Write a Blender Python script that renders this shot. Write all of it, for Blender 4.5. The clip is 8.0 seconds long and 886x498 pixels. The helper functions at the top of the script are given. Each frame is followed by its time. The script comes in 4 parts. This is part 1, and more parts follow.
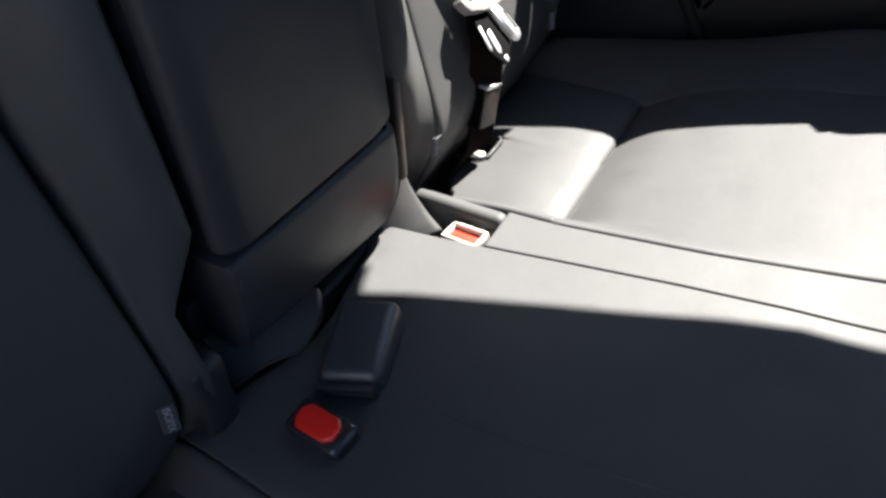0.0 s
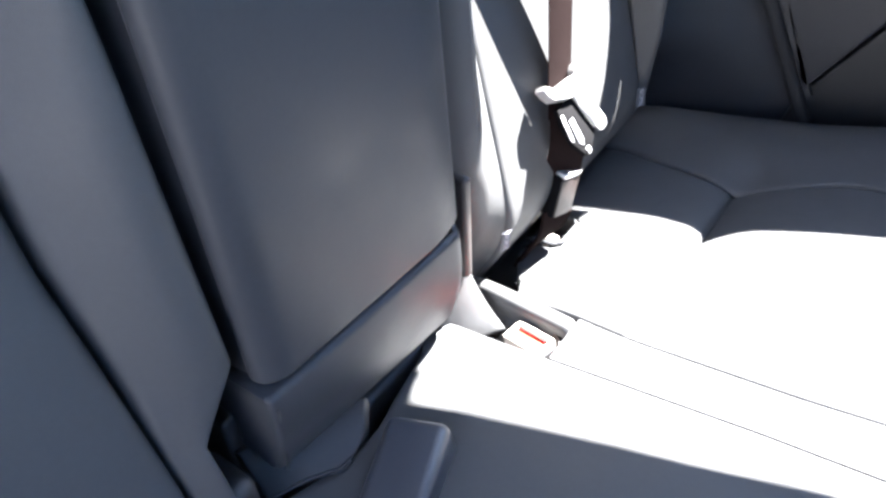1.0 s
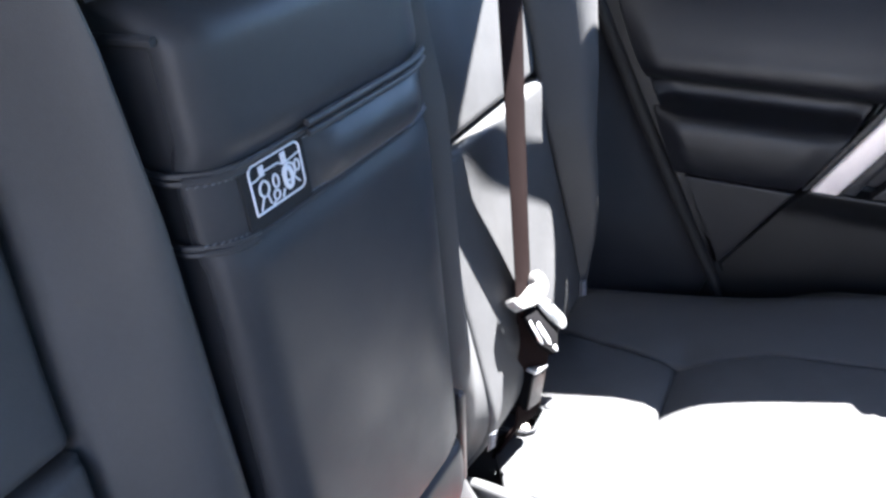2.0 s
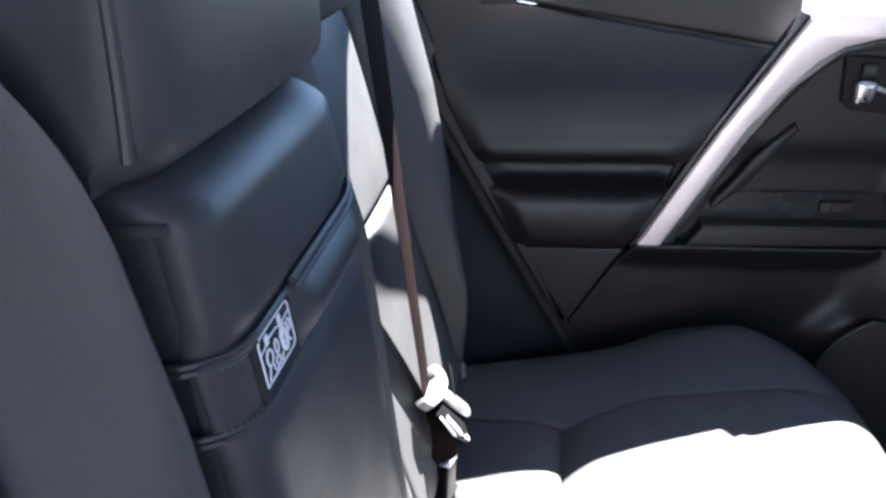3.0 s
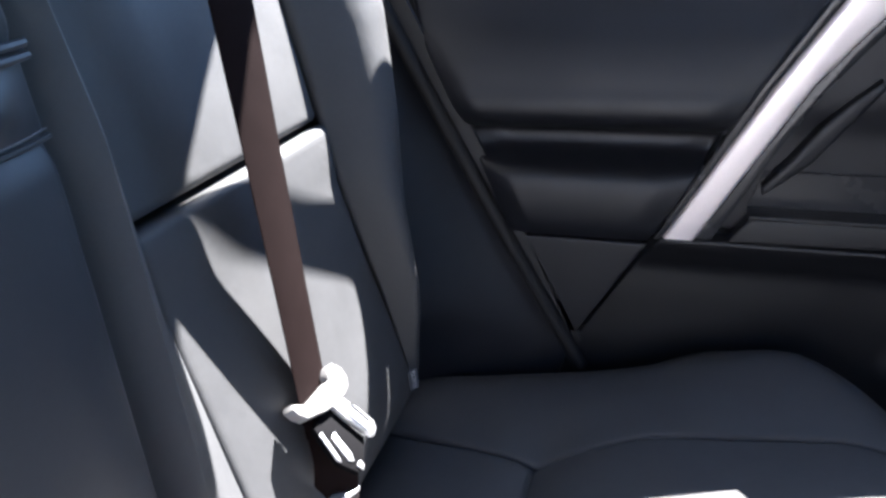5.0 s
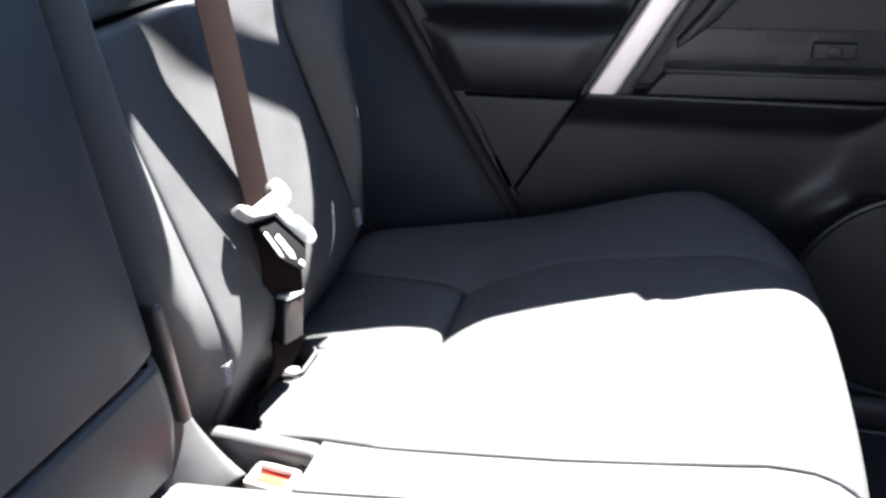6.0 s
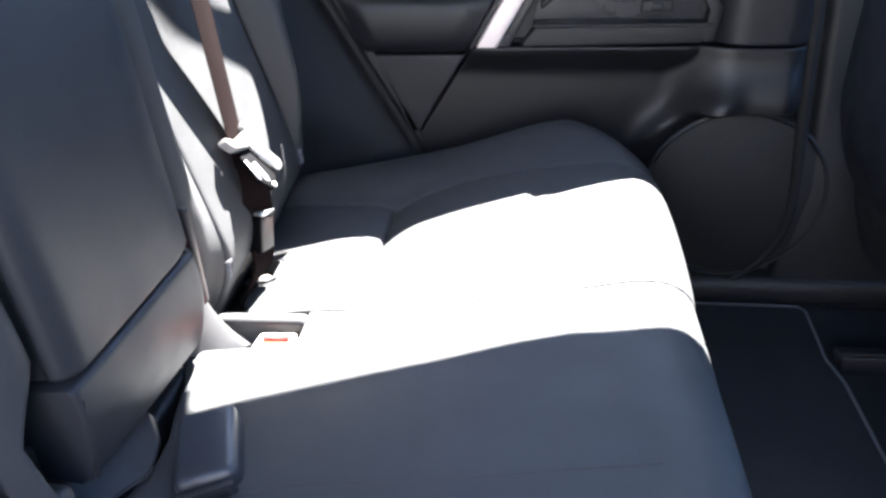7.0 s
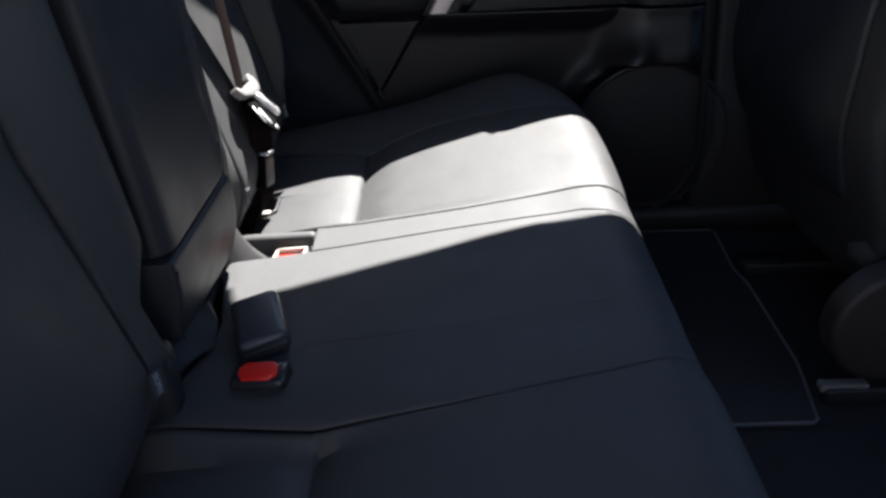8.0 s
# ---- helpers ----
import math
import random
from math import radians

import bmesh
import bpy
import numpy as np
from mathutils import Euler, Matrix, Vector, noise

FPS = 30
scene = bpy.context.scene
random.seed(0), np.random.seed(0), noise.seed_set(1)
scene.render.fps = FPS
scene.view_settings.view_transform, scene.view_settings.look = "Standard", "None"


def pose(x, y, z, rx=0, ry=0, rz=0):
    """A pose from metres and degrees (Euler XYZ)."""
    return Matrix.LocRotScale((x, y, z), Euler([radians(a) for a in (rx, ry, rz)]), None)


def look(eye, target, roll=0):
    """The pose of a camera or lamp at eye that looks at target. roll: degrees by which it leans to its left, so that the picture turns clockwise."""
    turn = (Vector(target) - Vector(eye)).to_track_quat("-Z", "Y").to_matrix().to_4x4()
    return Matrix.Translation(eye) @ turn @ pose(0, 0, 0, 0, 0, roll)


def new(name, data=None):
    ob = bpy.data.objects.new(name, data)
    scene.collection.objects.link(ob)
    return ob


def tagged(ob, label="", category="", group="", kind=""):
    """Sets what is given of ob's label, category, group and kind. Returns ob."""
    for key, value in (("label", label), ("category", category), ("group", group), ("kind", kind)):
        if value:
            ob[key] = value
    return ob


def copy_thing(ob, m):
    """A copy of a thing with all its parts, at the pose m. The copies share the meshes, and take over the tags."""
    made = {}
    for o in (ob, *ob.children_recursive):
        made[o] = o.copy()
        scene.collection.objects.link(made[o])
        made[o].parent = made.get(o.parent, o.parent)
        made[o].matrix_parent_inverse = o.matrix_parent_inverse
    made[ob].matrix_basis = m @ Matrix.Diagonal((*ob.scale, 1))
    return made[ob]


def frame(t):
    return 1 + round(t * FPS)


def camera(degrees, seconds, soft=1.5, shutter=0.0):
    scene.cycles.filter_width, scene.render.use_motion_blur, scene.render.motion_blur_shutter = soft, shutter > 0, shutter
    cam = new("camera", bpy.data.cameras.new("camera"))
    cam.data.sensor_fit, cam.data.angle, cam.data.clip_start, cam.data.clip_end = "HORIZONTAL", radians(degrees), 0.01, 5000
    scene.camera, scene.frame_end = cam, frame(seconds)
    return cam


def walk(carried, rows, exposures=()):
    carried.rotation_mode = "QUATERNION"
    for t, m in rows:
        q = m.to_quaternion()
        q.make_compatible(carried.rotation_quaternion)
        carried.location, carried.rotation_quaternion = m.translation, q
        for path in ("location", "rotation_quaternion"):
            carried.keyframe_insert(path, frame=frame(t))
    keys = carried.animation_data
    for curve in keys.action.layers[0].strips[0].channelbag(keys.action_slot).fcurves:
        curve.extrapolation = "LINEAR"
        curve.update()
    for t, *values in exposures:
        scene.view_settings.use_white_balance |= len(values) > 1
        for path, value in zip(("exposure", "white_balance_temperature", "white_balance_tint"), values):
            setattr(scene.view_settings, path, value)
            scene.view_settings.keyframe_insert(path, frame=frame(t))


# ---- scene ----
cam = camera(60.8, 8.0, soft=2.8)
PATH = [
    (0, (0.321, -0.53, 0.818), (-0.432, 0.734, -0.538), -2.7),
    (0.2, (0.313, -0.511, 0.822), (-0.509, 0.708, -0.534), -2.5),
    (0.5, (0.293, -0.475, 0.823), (-0.597, 0.688, -0.539), -2.5),
    (1, (0.276, -0.447, 0.85), (-0.632, 0.725, -0.492), -3.0),
    (1.5, (0.252, -0.459, 0.893), (-0.637, 0.803, -0.378), -2.2),
    (1.8, (0.24, -0.484, 0.918), (-0.597, 0.93, -0.222), -2.3),
    (2, (0.225, -0.501, 0.934), (-0.585, 1.013, -0.091), -2.1),
    (2.2, (0.211, -0.52, 0.942), (-0.549, 1.09, 0.031), -2.4),
    (3.3, (0.104, -0.524, 0.971), (-0.034, 1.266, 0.088), -2.3),
    (3.5, (0.105, -0.509, 0.963), (0.011, 1.283, 0.08), -2.4),
    (4, (0.136, -0.43, 0.93), (0.033, 1.363, 0.048), -2.5),
    (4.2, (0.163, -0.417, 0.916), (-0.068, 1.374, 0.055), -3.4),
    (5.3, (0.281, -0.31, 0.804), (-0.346, 1.404, -0.013), -2.7),
    (5.5, (0.294, -0.324, 0.789), (-0.329, 1.384, -0.045), -2.5),
    (6, (0.332, -0.423, 0.777), (-0.203, 1.24, -0.198), -2.8),
    (6.5, (0.322, -0.544, 0.788), (-0.015, 1.145, -0.229), -2.3),
    (7, (0.317, -0.653, 0.813), (0.103, 1.051, -0.212), -2.3),
    (7.5, (0.285, -0.75, 0.819), (0.137, 0.954, -0.216), -2.3),
    (8, (0.262, -0.855, 0.829), (0.242, 0.847, -0.22), -2.1),
]
EXPOSURES = [(0.0, 3.33, 6150, 10), (0.5, 4.99, 5950, 11), (1.0, 5.70, 5800, 12), (1.5, 5.35, 5800, 12), (2.0, 4.99, 5700, 13), (3.5, 4.72, 5750, 14), (4.2, 4.80, 5700, 14), (5.5, 4.60, 5750, 13), (6.0, 4.79, 5850, 12), (6.5, 5.24, 5850, 12), (7.0, 5.24, 5850, 12), (7.5, 4.52, 5850, 12), (8.0, 2.98, 5950, 12)]
walk(cam, [(t, look(eye, target, roll)) for t, eye, target, roll in PATH], EXPOSURES)

# ---- sun and sky ----
SUN = Vector((0.30, 1.0, 1.50)).normalized()
world = bpy.data.worlds.new("daylight")
scene.world = world
world.use_nodes = True
sky = world.node_tree.nodes.new("ShaderNodeTexSky")
sky.sky_type = "NISHITA"
sky.sun_disc = False
sky.ozone_density = 4.0
sky.dust_density = 0.6
sky.sun_elevation = math.asin(SUN.z)
sky.sun_rotation = math.atan2(SUN.x, SUN.y)
background = world.node_tree.nodes["Background"]
background.inputs["Strength"].default_value = 0.067
world.node_tree.links.new(sky.outputs["Color"], background.inputs["Color"])
sun_data = bpy.data.lights.new("sun", "SUN")
sun_data.energy, sun_data.angle, sun_data.color = 5.0, radians(0.53), (1.0, 0.93, 0.81)
sun = new("sun", sun_data)
sun.matrix_world = look(SUN * 20, (0, 0, 0))


# ---- materials ----
def material(name, colour, rough=0.5, metal=0.0, vary=0.15, scale=18.0, bump=0.0, grain=900.0, spec=0.5, coarse=0.0, coat=0.0):
    """A surface with colour and gloss that vary at two scales, and relief from a fine grain and slack waves."""
    m = bpy.data.materials.new(name)
    m.use_nodes = True
    n, l = m.node_tree.nodes, m.node_tree.links
    b = n["Principled BSDF"]
    b.inputs["Metallic"].default_value = metal
    b.inputs["Specular IOR Level"].default_value = spec
    b.inputs["Coat Weight"].default_value = coat
    where = n.new("ShaderNodeTexCoord")
    big = n.new("ShaderNodeTexNoise")
    big.inputs["Scale"].default_value, big.inputs["Detail"].default_value = scale, 4
    fine = n.new("ShaderNodeTexNoise")
    fine.inputs["Scale"].default_value, fine.inputs["Detail"].default_value = scale * 14, 2
    both = n.new("ShaderNodeMath")
    both.operation = "MULTIPLY_ADD"
    both.inputs[1].default_value = 0.6
    ramp = n.new("ShaderNodeMapRange")
    ramp.inputs["From Min"].default_value, ramp.inputs["From Max"].default_value = 0.45, 1.15
    ramp.inputs["To Min"].default_value, ramp.inputs["To Max"].default_value = 1 - vary, 1 + vary
    tint = n.new("ShaderNodeVectorMath")
    tint.operation = "SCALE"
    tint.inputs[0].default_value = colour
    l.new(where.outputs["Object"], big.inputs["Vector"])
    l.new(where.outputs["Object"], fine.inputs["Vector"])
    l.new(big.outputs["Fac"], both.inputs[0])
    l.new(fine.outputs["Fac"], both.inputs[2])
    l.new(both.outputs[0], ramp.inputs["Value"])
    l.new(ramp.outputs[0], tint.inputs["Scale"])
    l.new(tint.outputs["Vector"], b.inputs["Base Color"])
    gloss = n.new("ShaderNodeMapRange")
    gloss.inputs["From Min"].default_value, gloss.inputs["From Max"].default_value = 0.3, 0.7
    gloss.inputs["To Min"].default_value, gloss.inputs["To Max"].default_value = max(0.02, rough - 0.07), min(1, rough + 0.07)
    l.new(big.outputs["Fac"], gloss.inputs["Value"])
    l.new(gloss.outputs[0], b.inputs["Roughness"])
    if bump:
        cells = n.new("ShaderNodeTexVoronoi")
        cells.inputs["Scale"].default_value = grain
        l.new(where.outputs["Object"], cells.inputs["Vector"])
        relief = n.new("ShaderNodeBump")
        relief.inputs["Strength"].default_value, relief.inputs["Distance"].default_value = bump, 0.0006
        l.new(cells.outputs["Distance"], relief.inputs["Height"])
        last = relief
        if coarse:
            waves = n.new("ShaderNodeTexNoise")
            waves.inputs["Scale"].default_value, waves.inputs["Detail"].default_value = 22, 3
            l.new(where.outputs["Object"], waves.inputs["Vector"])
            slack = n.new("ShaderNodeBump")
            slack.inputs["Strength"].default_value, slack.inputs["Distance"].default_value = coarse, 0.006
            l.new(waves.outputs["Fac"], slack.inputs["Height"])
            l.new(relief.outputs["Normal"], slack.inputs["Normal"])
            last = slack
        l.new(last.outputs["Normal"], b.inputs["Normal"])
    return m


LEATHER = material("charcoal_leather", (0.036, 0.036, 0.0368), 0.6, vary=0.06, bump=0.2, grain=1500, coarse=0.12, spec=0.3)
GLOSSY_LEATHER = material("smooth_black_leather", (0.0265, 0.0270, 0.0295), 0.46, vary=0.06, bump=0.12, grain=1900, coarse=0.05, spec=0.16)
PIPING = material("black_piping", (0.012, 0.012, 0.013), 0.6, vary=0.1, bump=0.3)
DARK_PLASTIC = material("black_moulded_plastic", (0.0118, 0.0121, 0.0138), 0.5, vary=0.12, bump=0.4, grain=1400)
SOFT_PLASTIC = material("soft_black_trim", (0.0080, 0.0088, 0.0120), 0.42, vary=0.1, bump=0.3, grain=1500, spec=0.45)
HARD_PLASTIC = material("hard_black_door_plastic", (0.0058, 0.0062, 0.0078), 0.44, vary=0.1, bump=0.25, grain=1500, spec=0.5)
BROWN_PLASTIC = material("dark_brown_plastic", (0.017, 0.0115, 0.0105), 0.5, vary=0.1, bump=0.3, grain=1400)
GLOSS_BLACK = material("gloss_black_plastic", (0.020, 0.021, 0.024), 0.25, vary=0.1, bump=0.15)
SILVER = material("satin_silver_trim", (0.88, 0.80, 0.785), 0.38, metal=0.5, vary=0.05, scale=60, bump=0.1)
CHROME = material("chrome", (0.80, 0.80, 0.81), 0.2, metal=1.0, vary=0.03)
# black plastic with shade put into its colour, darker than the rubber
SHADED_BLACK = material("shaded_black_plastic", (0.0025, 0.0024, 0.0027), 0.85, vary=0.1, spec=0.04)
STEEL = material("bright_steel", (0.75, 0.75, 0.76), 0.42, metal=1.0, vary=0.04)
COVER = material("black_leather_cover", (0.030, 0.031, 0.036), 0.4, vary=0.08, bump=0.2, grain=1500)
GREY_PLASTIC = material("grey_plastic", (0.16, 0.155, 0.15), 0.4, vary=0.08, bump=0.15)
RED = material("red_plastic", (0.62, 0.018, 0.012), 0.35, vary=0.08)
ORANGE = material("orange_red_plastic", (0.50, 0.027, 0.014), 0.5, vary=0.08, spec=0.15)
WORN = material("worn_pale_plastic", (0.34, 0.31, 0.28), 0.5, vary=0.2, scale=120, bump=0.2)
WEBBING = material("brown_grey_webbing", (0.0068, 0.0042, 0.0040), 0.85, vary=0.2, scale=40, bump=0.15, grain=1500, spec=0.02)
CARPET = material("black_carpet", (0.022, 0.022, 0.024), 0.95, vary=0.35, scale=60, bump=1.0, grain=500, spec=0.1)
MAT_CLOTH = material("black_floor_mat_cloth", (0.030, 0.031, 0.034), 0.95, vary=0.3, scale=70, bump=1.0, grain=450, spec=0.1)
MAT_EDGE = material("grey_mat_binding", (0.10, 0.10, 0.104), 0.7, vary=0.2, bump=0.5)
TAG = material("dark_woven_tag", (0.026, 0.028, 0.035), 0.7, vary=0.1, bump=0.4)
THREAD = material("grey_sewing_thread", (0.10, 0.10, 0.11), 0.7, vary=0.1)
PATCH = material("black_woven_cloth", (0.013, 0.013, 0.014), 0.85, vary=0.12, bump=0.4, grain=1200, spec=0.15)
TAG_INK = material("white_thread", (0.48, 0.49, 0.52), 0.7, vary=0.08)
TAG_THREAD = material("pale_grey_thread", (0.22, 0.225, 0.24), 0.75, vary=0.1)
HEADLINER = material("grey_headliner", (0.34, 0.34, 0.34), 0.95, vary=0.08, bump=0.5, grain=500, spec=0.1)
PILLAR = material("dark_pillar_trim", (0.017, 0.017, 0.018), 0.55, vary=0.1, bump=0.3)
PAINT = material("car_body_paint", (0.55, 0.56, 0.58), 0.3, metal=0.3, vary=0.04, coat=0.6)
CONCRETE = material("grey_asphalt", (0.06, 0.06, 0.062), 0.9, vary=0.25, scale=3, bump=0.6, grain=120)
RENDER_WALL = material("grey_wall_render", (0.25, 0.243, 0.240), 0.9, vary=0.2, scale=3, bump=0.6, grain=90, spec=0.2)
RUBBER = material("black_rubber", (0.010, 0.010, 0.011), 0.7, vary=0.15, spec=0.25)
GRILLE = material("black_speaker_grille", (0.009, 0.009, 0.0098), 0.6, vary=0.2, bump=1.0, grain=420)


def glazing(name, tint):
    """A thin pane: it lets light straight through, tinted, with a faint gloss."""
    m = bpy.data.materials.new(name)
    m.use_nodes = True
    n, l = m.node_tree.nodes, m.node_tree.links
    n.remove(n["Principled BSDF"])
    clear, shine, both = n.new("ShaderNodeBsdfTransparent"), n.new("ShaderNodeBsdfGlossy"), n.new("ShaderNodeMixShader")
    clear.inputs["Color"].default_value = (*tint, 1)
    shine.inputs["Roughness"].default_value = 0.03
    both.inputs["Fac"].default_value = 0.035
    l.new(clear.outputs[0], both.inputs[1])
    l.new(shine.outputs[0], both.inputs[2])
    l.new(both.outputs[0], n["Material Output"].inputs["Surface"])
    return m


GLASS = glazing("window_glass", (0.80, 0.84, 0.84))
PRIVACY = glazing("dark_privacy_glass", (0.22, 0.24, 0.25))


# ---- building helpers ----
def thing(name, at, label, category, group="", kind=""):
    ob = new(name)
    ob.location = at
    ob.empty_display_size = 0.05
    return tagged(ob, label, category, group, kind)


def part(name, bm, mat, parent=None, label="", smooth=True):
    me = bpy.data.meshes.new(name)
    bmesh.ops.recalc_face_normals(bm, faces=bm.faces)
    bm.to_mesh(me)
    bm.free()
    me.materials.append(mat)
    if smooth:
        for p in me.polygons:
            p.use_smooth = True
        me.set_sharp_from_angle(angle=radians(40))
    ob = new(name, me)
    if parent is not None:
        ob.parent = parent
        root = Vector((0, 0, 0))
        up = parent
        while up is not None:
            root += up.location
            up = up.parent
        ob.location = -root
    if label:
        tagged(ob, label)
    return ob


def spread(length, r, step):
    """Places along an edge from 0 to 1, closer within r of the ends."""
    ends = [0, 0.06 * r, 0.2 * r, 0.42 * r, 0.7 * r, r, 1.5 * r]
    ends = [e for e in ends if e < length * 0.45]
    count = max(2, int((length - 2 * ends[-1]) / step))
    middle = [ends[-1] + (length - 2 * ends[-1]) * i / count for i in range(1, count)]
    return [v / length for v in ends + middle + [length - e for e in reversed(ends)]]


def pad(place, facing, r=0.010, thick=0.03, crown=0.0, step=0.014, rv=None, skirt=None):
    """A stuffed panel over place(u, v), rounded by r along its rim (rv: along the sides), with skirts that go back by thick. facing: roughly its normal."""
    lu = sum((Vector(place(i / 12, 0.5)) - Vector(place((i + 1) / 12, 0.5))).length for i in range(12))
    lv = sum((Vector(place(0.5, i / 12)) - Vector(place(0.5, (i + 1) / 12))).length for i in range(12))
    rv = rv or r
    deep = min(r, rv)
    us, vs = spread(lu, r, step), spread(lv, rv, step)
    bm = bmesh.new()
    rows, backs = [], {}
    facing = Vector(facing)
    for i, u in enumerate(us):
        row = []
        for j, v in enumerate(vs):
            p = Vector(place(u, v))
            e = 1e-3
            a = Vector(place(min(u + e, 1), v)) - Vector(place(max(u - e, 0), v))
            b = Vector(place(u, min(v + e, 1))) - Vector(place(u, max(v - e, 0)))
            n = a.cross(b).normalized()
            if n.dot(facing) < 0:
                n = -n
            du, dv = min(u, 1 - u) * lu, min(v, 1 - v) * lv
            reach = min(1, math.hypot(max(0, 1 - du / r), max(0, 1 - dv / rv)))
            au, av = max(0, 1 - du / r), max(0, 1 - dv / rv)
            drop = min(r, 0.012) * (1 - math.sqrt(1 - au * au)) + min(rv, 0.012) * (1 - math.sqrt(1 - av * av)) if rv != r else r * (1 - math.sqrt(1 - reach * reach))
            swell = crown * (16 * u * (1 - u) * v * (1 - v)) ** 0.6
            row.append(bm.verts.new(p + n * (swell - drop)))
            if i in (0, len(us) - 1) or j in (0, len(vs) - 1):
                backs[(i, j)] = bm.verts.new(p - (Vector(skirt).normalized() if skirt else n) * (deep + thick))
        rows.append(row)
    for i in range(len(us) - 1):
        for j in range(len(vs) - 1):
            bm.faces.new((rows[i][j], rows[i + 1][j], rows[i + 1][j + 1], rows[i][j + 1]))
    m, k = len(us) - 1, len(vs) - 1
    rim = [(i, 0) for i in range(m)] + [(m, j) for j in range(k)] + [(i, k) for i in range(m, 0, -1)] + [(0, j) for j in range(k, 0, -1)]
    for q, s in zip(rim, rim[1:] + rim[:1]):
        bm.faces.new((rows[q[0]][q[1]], rows[s[0]][s[1]], backs[s], backs[q]))
    return bm


def block(x0, x1, y0, y1, z0, z1, r=0.006, segments=3, m=None):
    bm = bmesh.new()
    bmesh.ops.create_cube(bm, size=1)
    bmesh.ops.transform(bm, matrix=Matrix.Translation(((x0 + x1) / 2, (y0 + y1) / 2, (z0 + z1) / 2)) @ Matrix.Diagonal((x1 - x0, y1 - y0, z1 - z0, 1)), verts=bm.verts)
    if r:
        bmesh.ops.bevel(bm, geom=bm.edges[:], offset=r, segments=segments, profile=0.5, affect="EDGES", clamp_overlap=True)
    if m is not None:
        bmesh.ops.transform(bm, matrix=m, verts=bm.verts)
    return bm


def slab(outline, back, front, axis="y", r=0.002, segments=2):
    """An outline in the other two axes, as a solid from back to front along the axis, with rounded rims."""
    bm = bmesh.new()

    def at(p, d):
        return {"x": (d, p[0], p[1]), "y": (p[0], d, p[1]), "z": (p[0], p[1], d)}[axis]

    lo = [bm.verts.new(at(p, back)) for p in outline]
    hi = [bm.verts.new(at(p, front)) for p in outline]
    bm.faces.new(lo), bm.faces.new(hi)
    k = len(outline)
    for i in range(k):
        bm.faces.new((lo[i], lo[(i + 1) % k], hi[(i + 1) % k], hi[i]))
    bmesh.ops.recalc_face_normals(bm, faces=bm.faces)
    if r:
        rim = [e for e in bm.edges if all(v in hi for v in e.verts)]
        bmesh.ops.bevel(bm, geom=rim, offset=r, segments=segments, profile=0.5, affect="EDGES", clamp_overlap=True)
    return bm


def tube(points, r, sides=8, closed=False):
    bm = bmesh.new()
    pts = [Vector(p) for p in points]
    rings, side = [], None
    count = len(pts)
    for i, p in enumerate(pts):
        a = pts[(i - 1) % count] if closed or i else pts[0]
        b = pts[(i + 1) % count] if closed or i < count - 1 else pts[-1]
        d = (b - a).normalized()
        if side is None:
            side = d.orthogonal().normalized()
        side = (side - d * side.dot(d)).normalized()
        up = d.cross(side)
        rings.append([bm.verts.new(p + side * r * math.cos(2 * math.pi * k / sides) + up * r * math.sin(2 * math.pi * k / sides)) for k in range(sides)])
    for i in range(count if closed else count - 1):
        a, b = rings[i], rings[(i + 1) % count]
        for k in range(sides):
            bm.faces.new((a[k], a[(k + 1) % sides], b[(k + 1) % sides], b[k]))
    if not closed:
        bm.faces.new(rings[0]), bm.faces.new(rings[-1])
    return bm


def ribbon(points, across, width, thick):
    """A strap along points; across: a direction, or one for each point."""
    bm = bmesh.new()
    pts = [Vector(p) for p in points]
    rings = []
    for i, p in enumerate(pts):
        d = (pts[min(i + 1, len(pts) - 1)] - pts[max(i - 1, 0)]).normalized()
        w = Vector(across[i] if isinstance(across, list) else across)
        w = (w - d * w.dot(d)).normalized()
        n = d.cross(w)
        ring = []
        for a, b in ((-1, -0.4), (-0.92, -1), (0.92, -1), (1, -0.4), (1, 0.4), (0.92, 1), (-0.92, 1), (-1, 0.4)):
            ring.append(bm.verts.new(p + w * a * width / 2 + n * b * thick / 2))
        rings.append(ring)
    for a, b in zip(rings, rings[1:]):
        for k in range(8):
            bm.faces.new((a[k], a[(k + 1) % 8], b[(k + 1) % 8], b[k]))
    bm.faces.new(rings[0]), bm.faces.new(rings[-1])
    return bm


def smooth_line(points, steps=8):
    """A curve through points (Catmull-Rom)."""
    pts = [Vector(p) for p in points]
    pts = [2 * pts[0] - pts[1]] + pts + [2 * pts[-1] - pts[-2]]
    out = []
    for i in range(1, len(pts) - 2):
        a, b, c, d = pts[i - 1:i + 3]
        for k in range(steps):
            t = k / steps
            out.append(0.5 * (2 * b + (c - a) * t + (2 * a - 5 * b + 4 * c - d) * t * t + (3 * b - a - 3 * c + d) * t ** 3))
    out.append(pts[-2])
    return out


def along(xs, ys):
    """A function that runs straight from place to place, and goes on past the ends."""
    def f(x):
        if x <= xs[0]:
            return ys[0] + (ys[1] - ys[0]) * (x - xs[0]) / (xs[1] - xs[0])
        if x >= xs[-1]:
            return ys[-1] + (ys[-1] - ys[-2]) * (x - xs[-1]) / (xs[-1] - xs[-2])
        return float(np.interp(x, xs, ys))
    return f


def ease(x, a, b):
    t = min(1, max(0, (x - a) / (b - a)))
    return t * t * (3 - 2 * t)


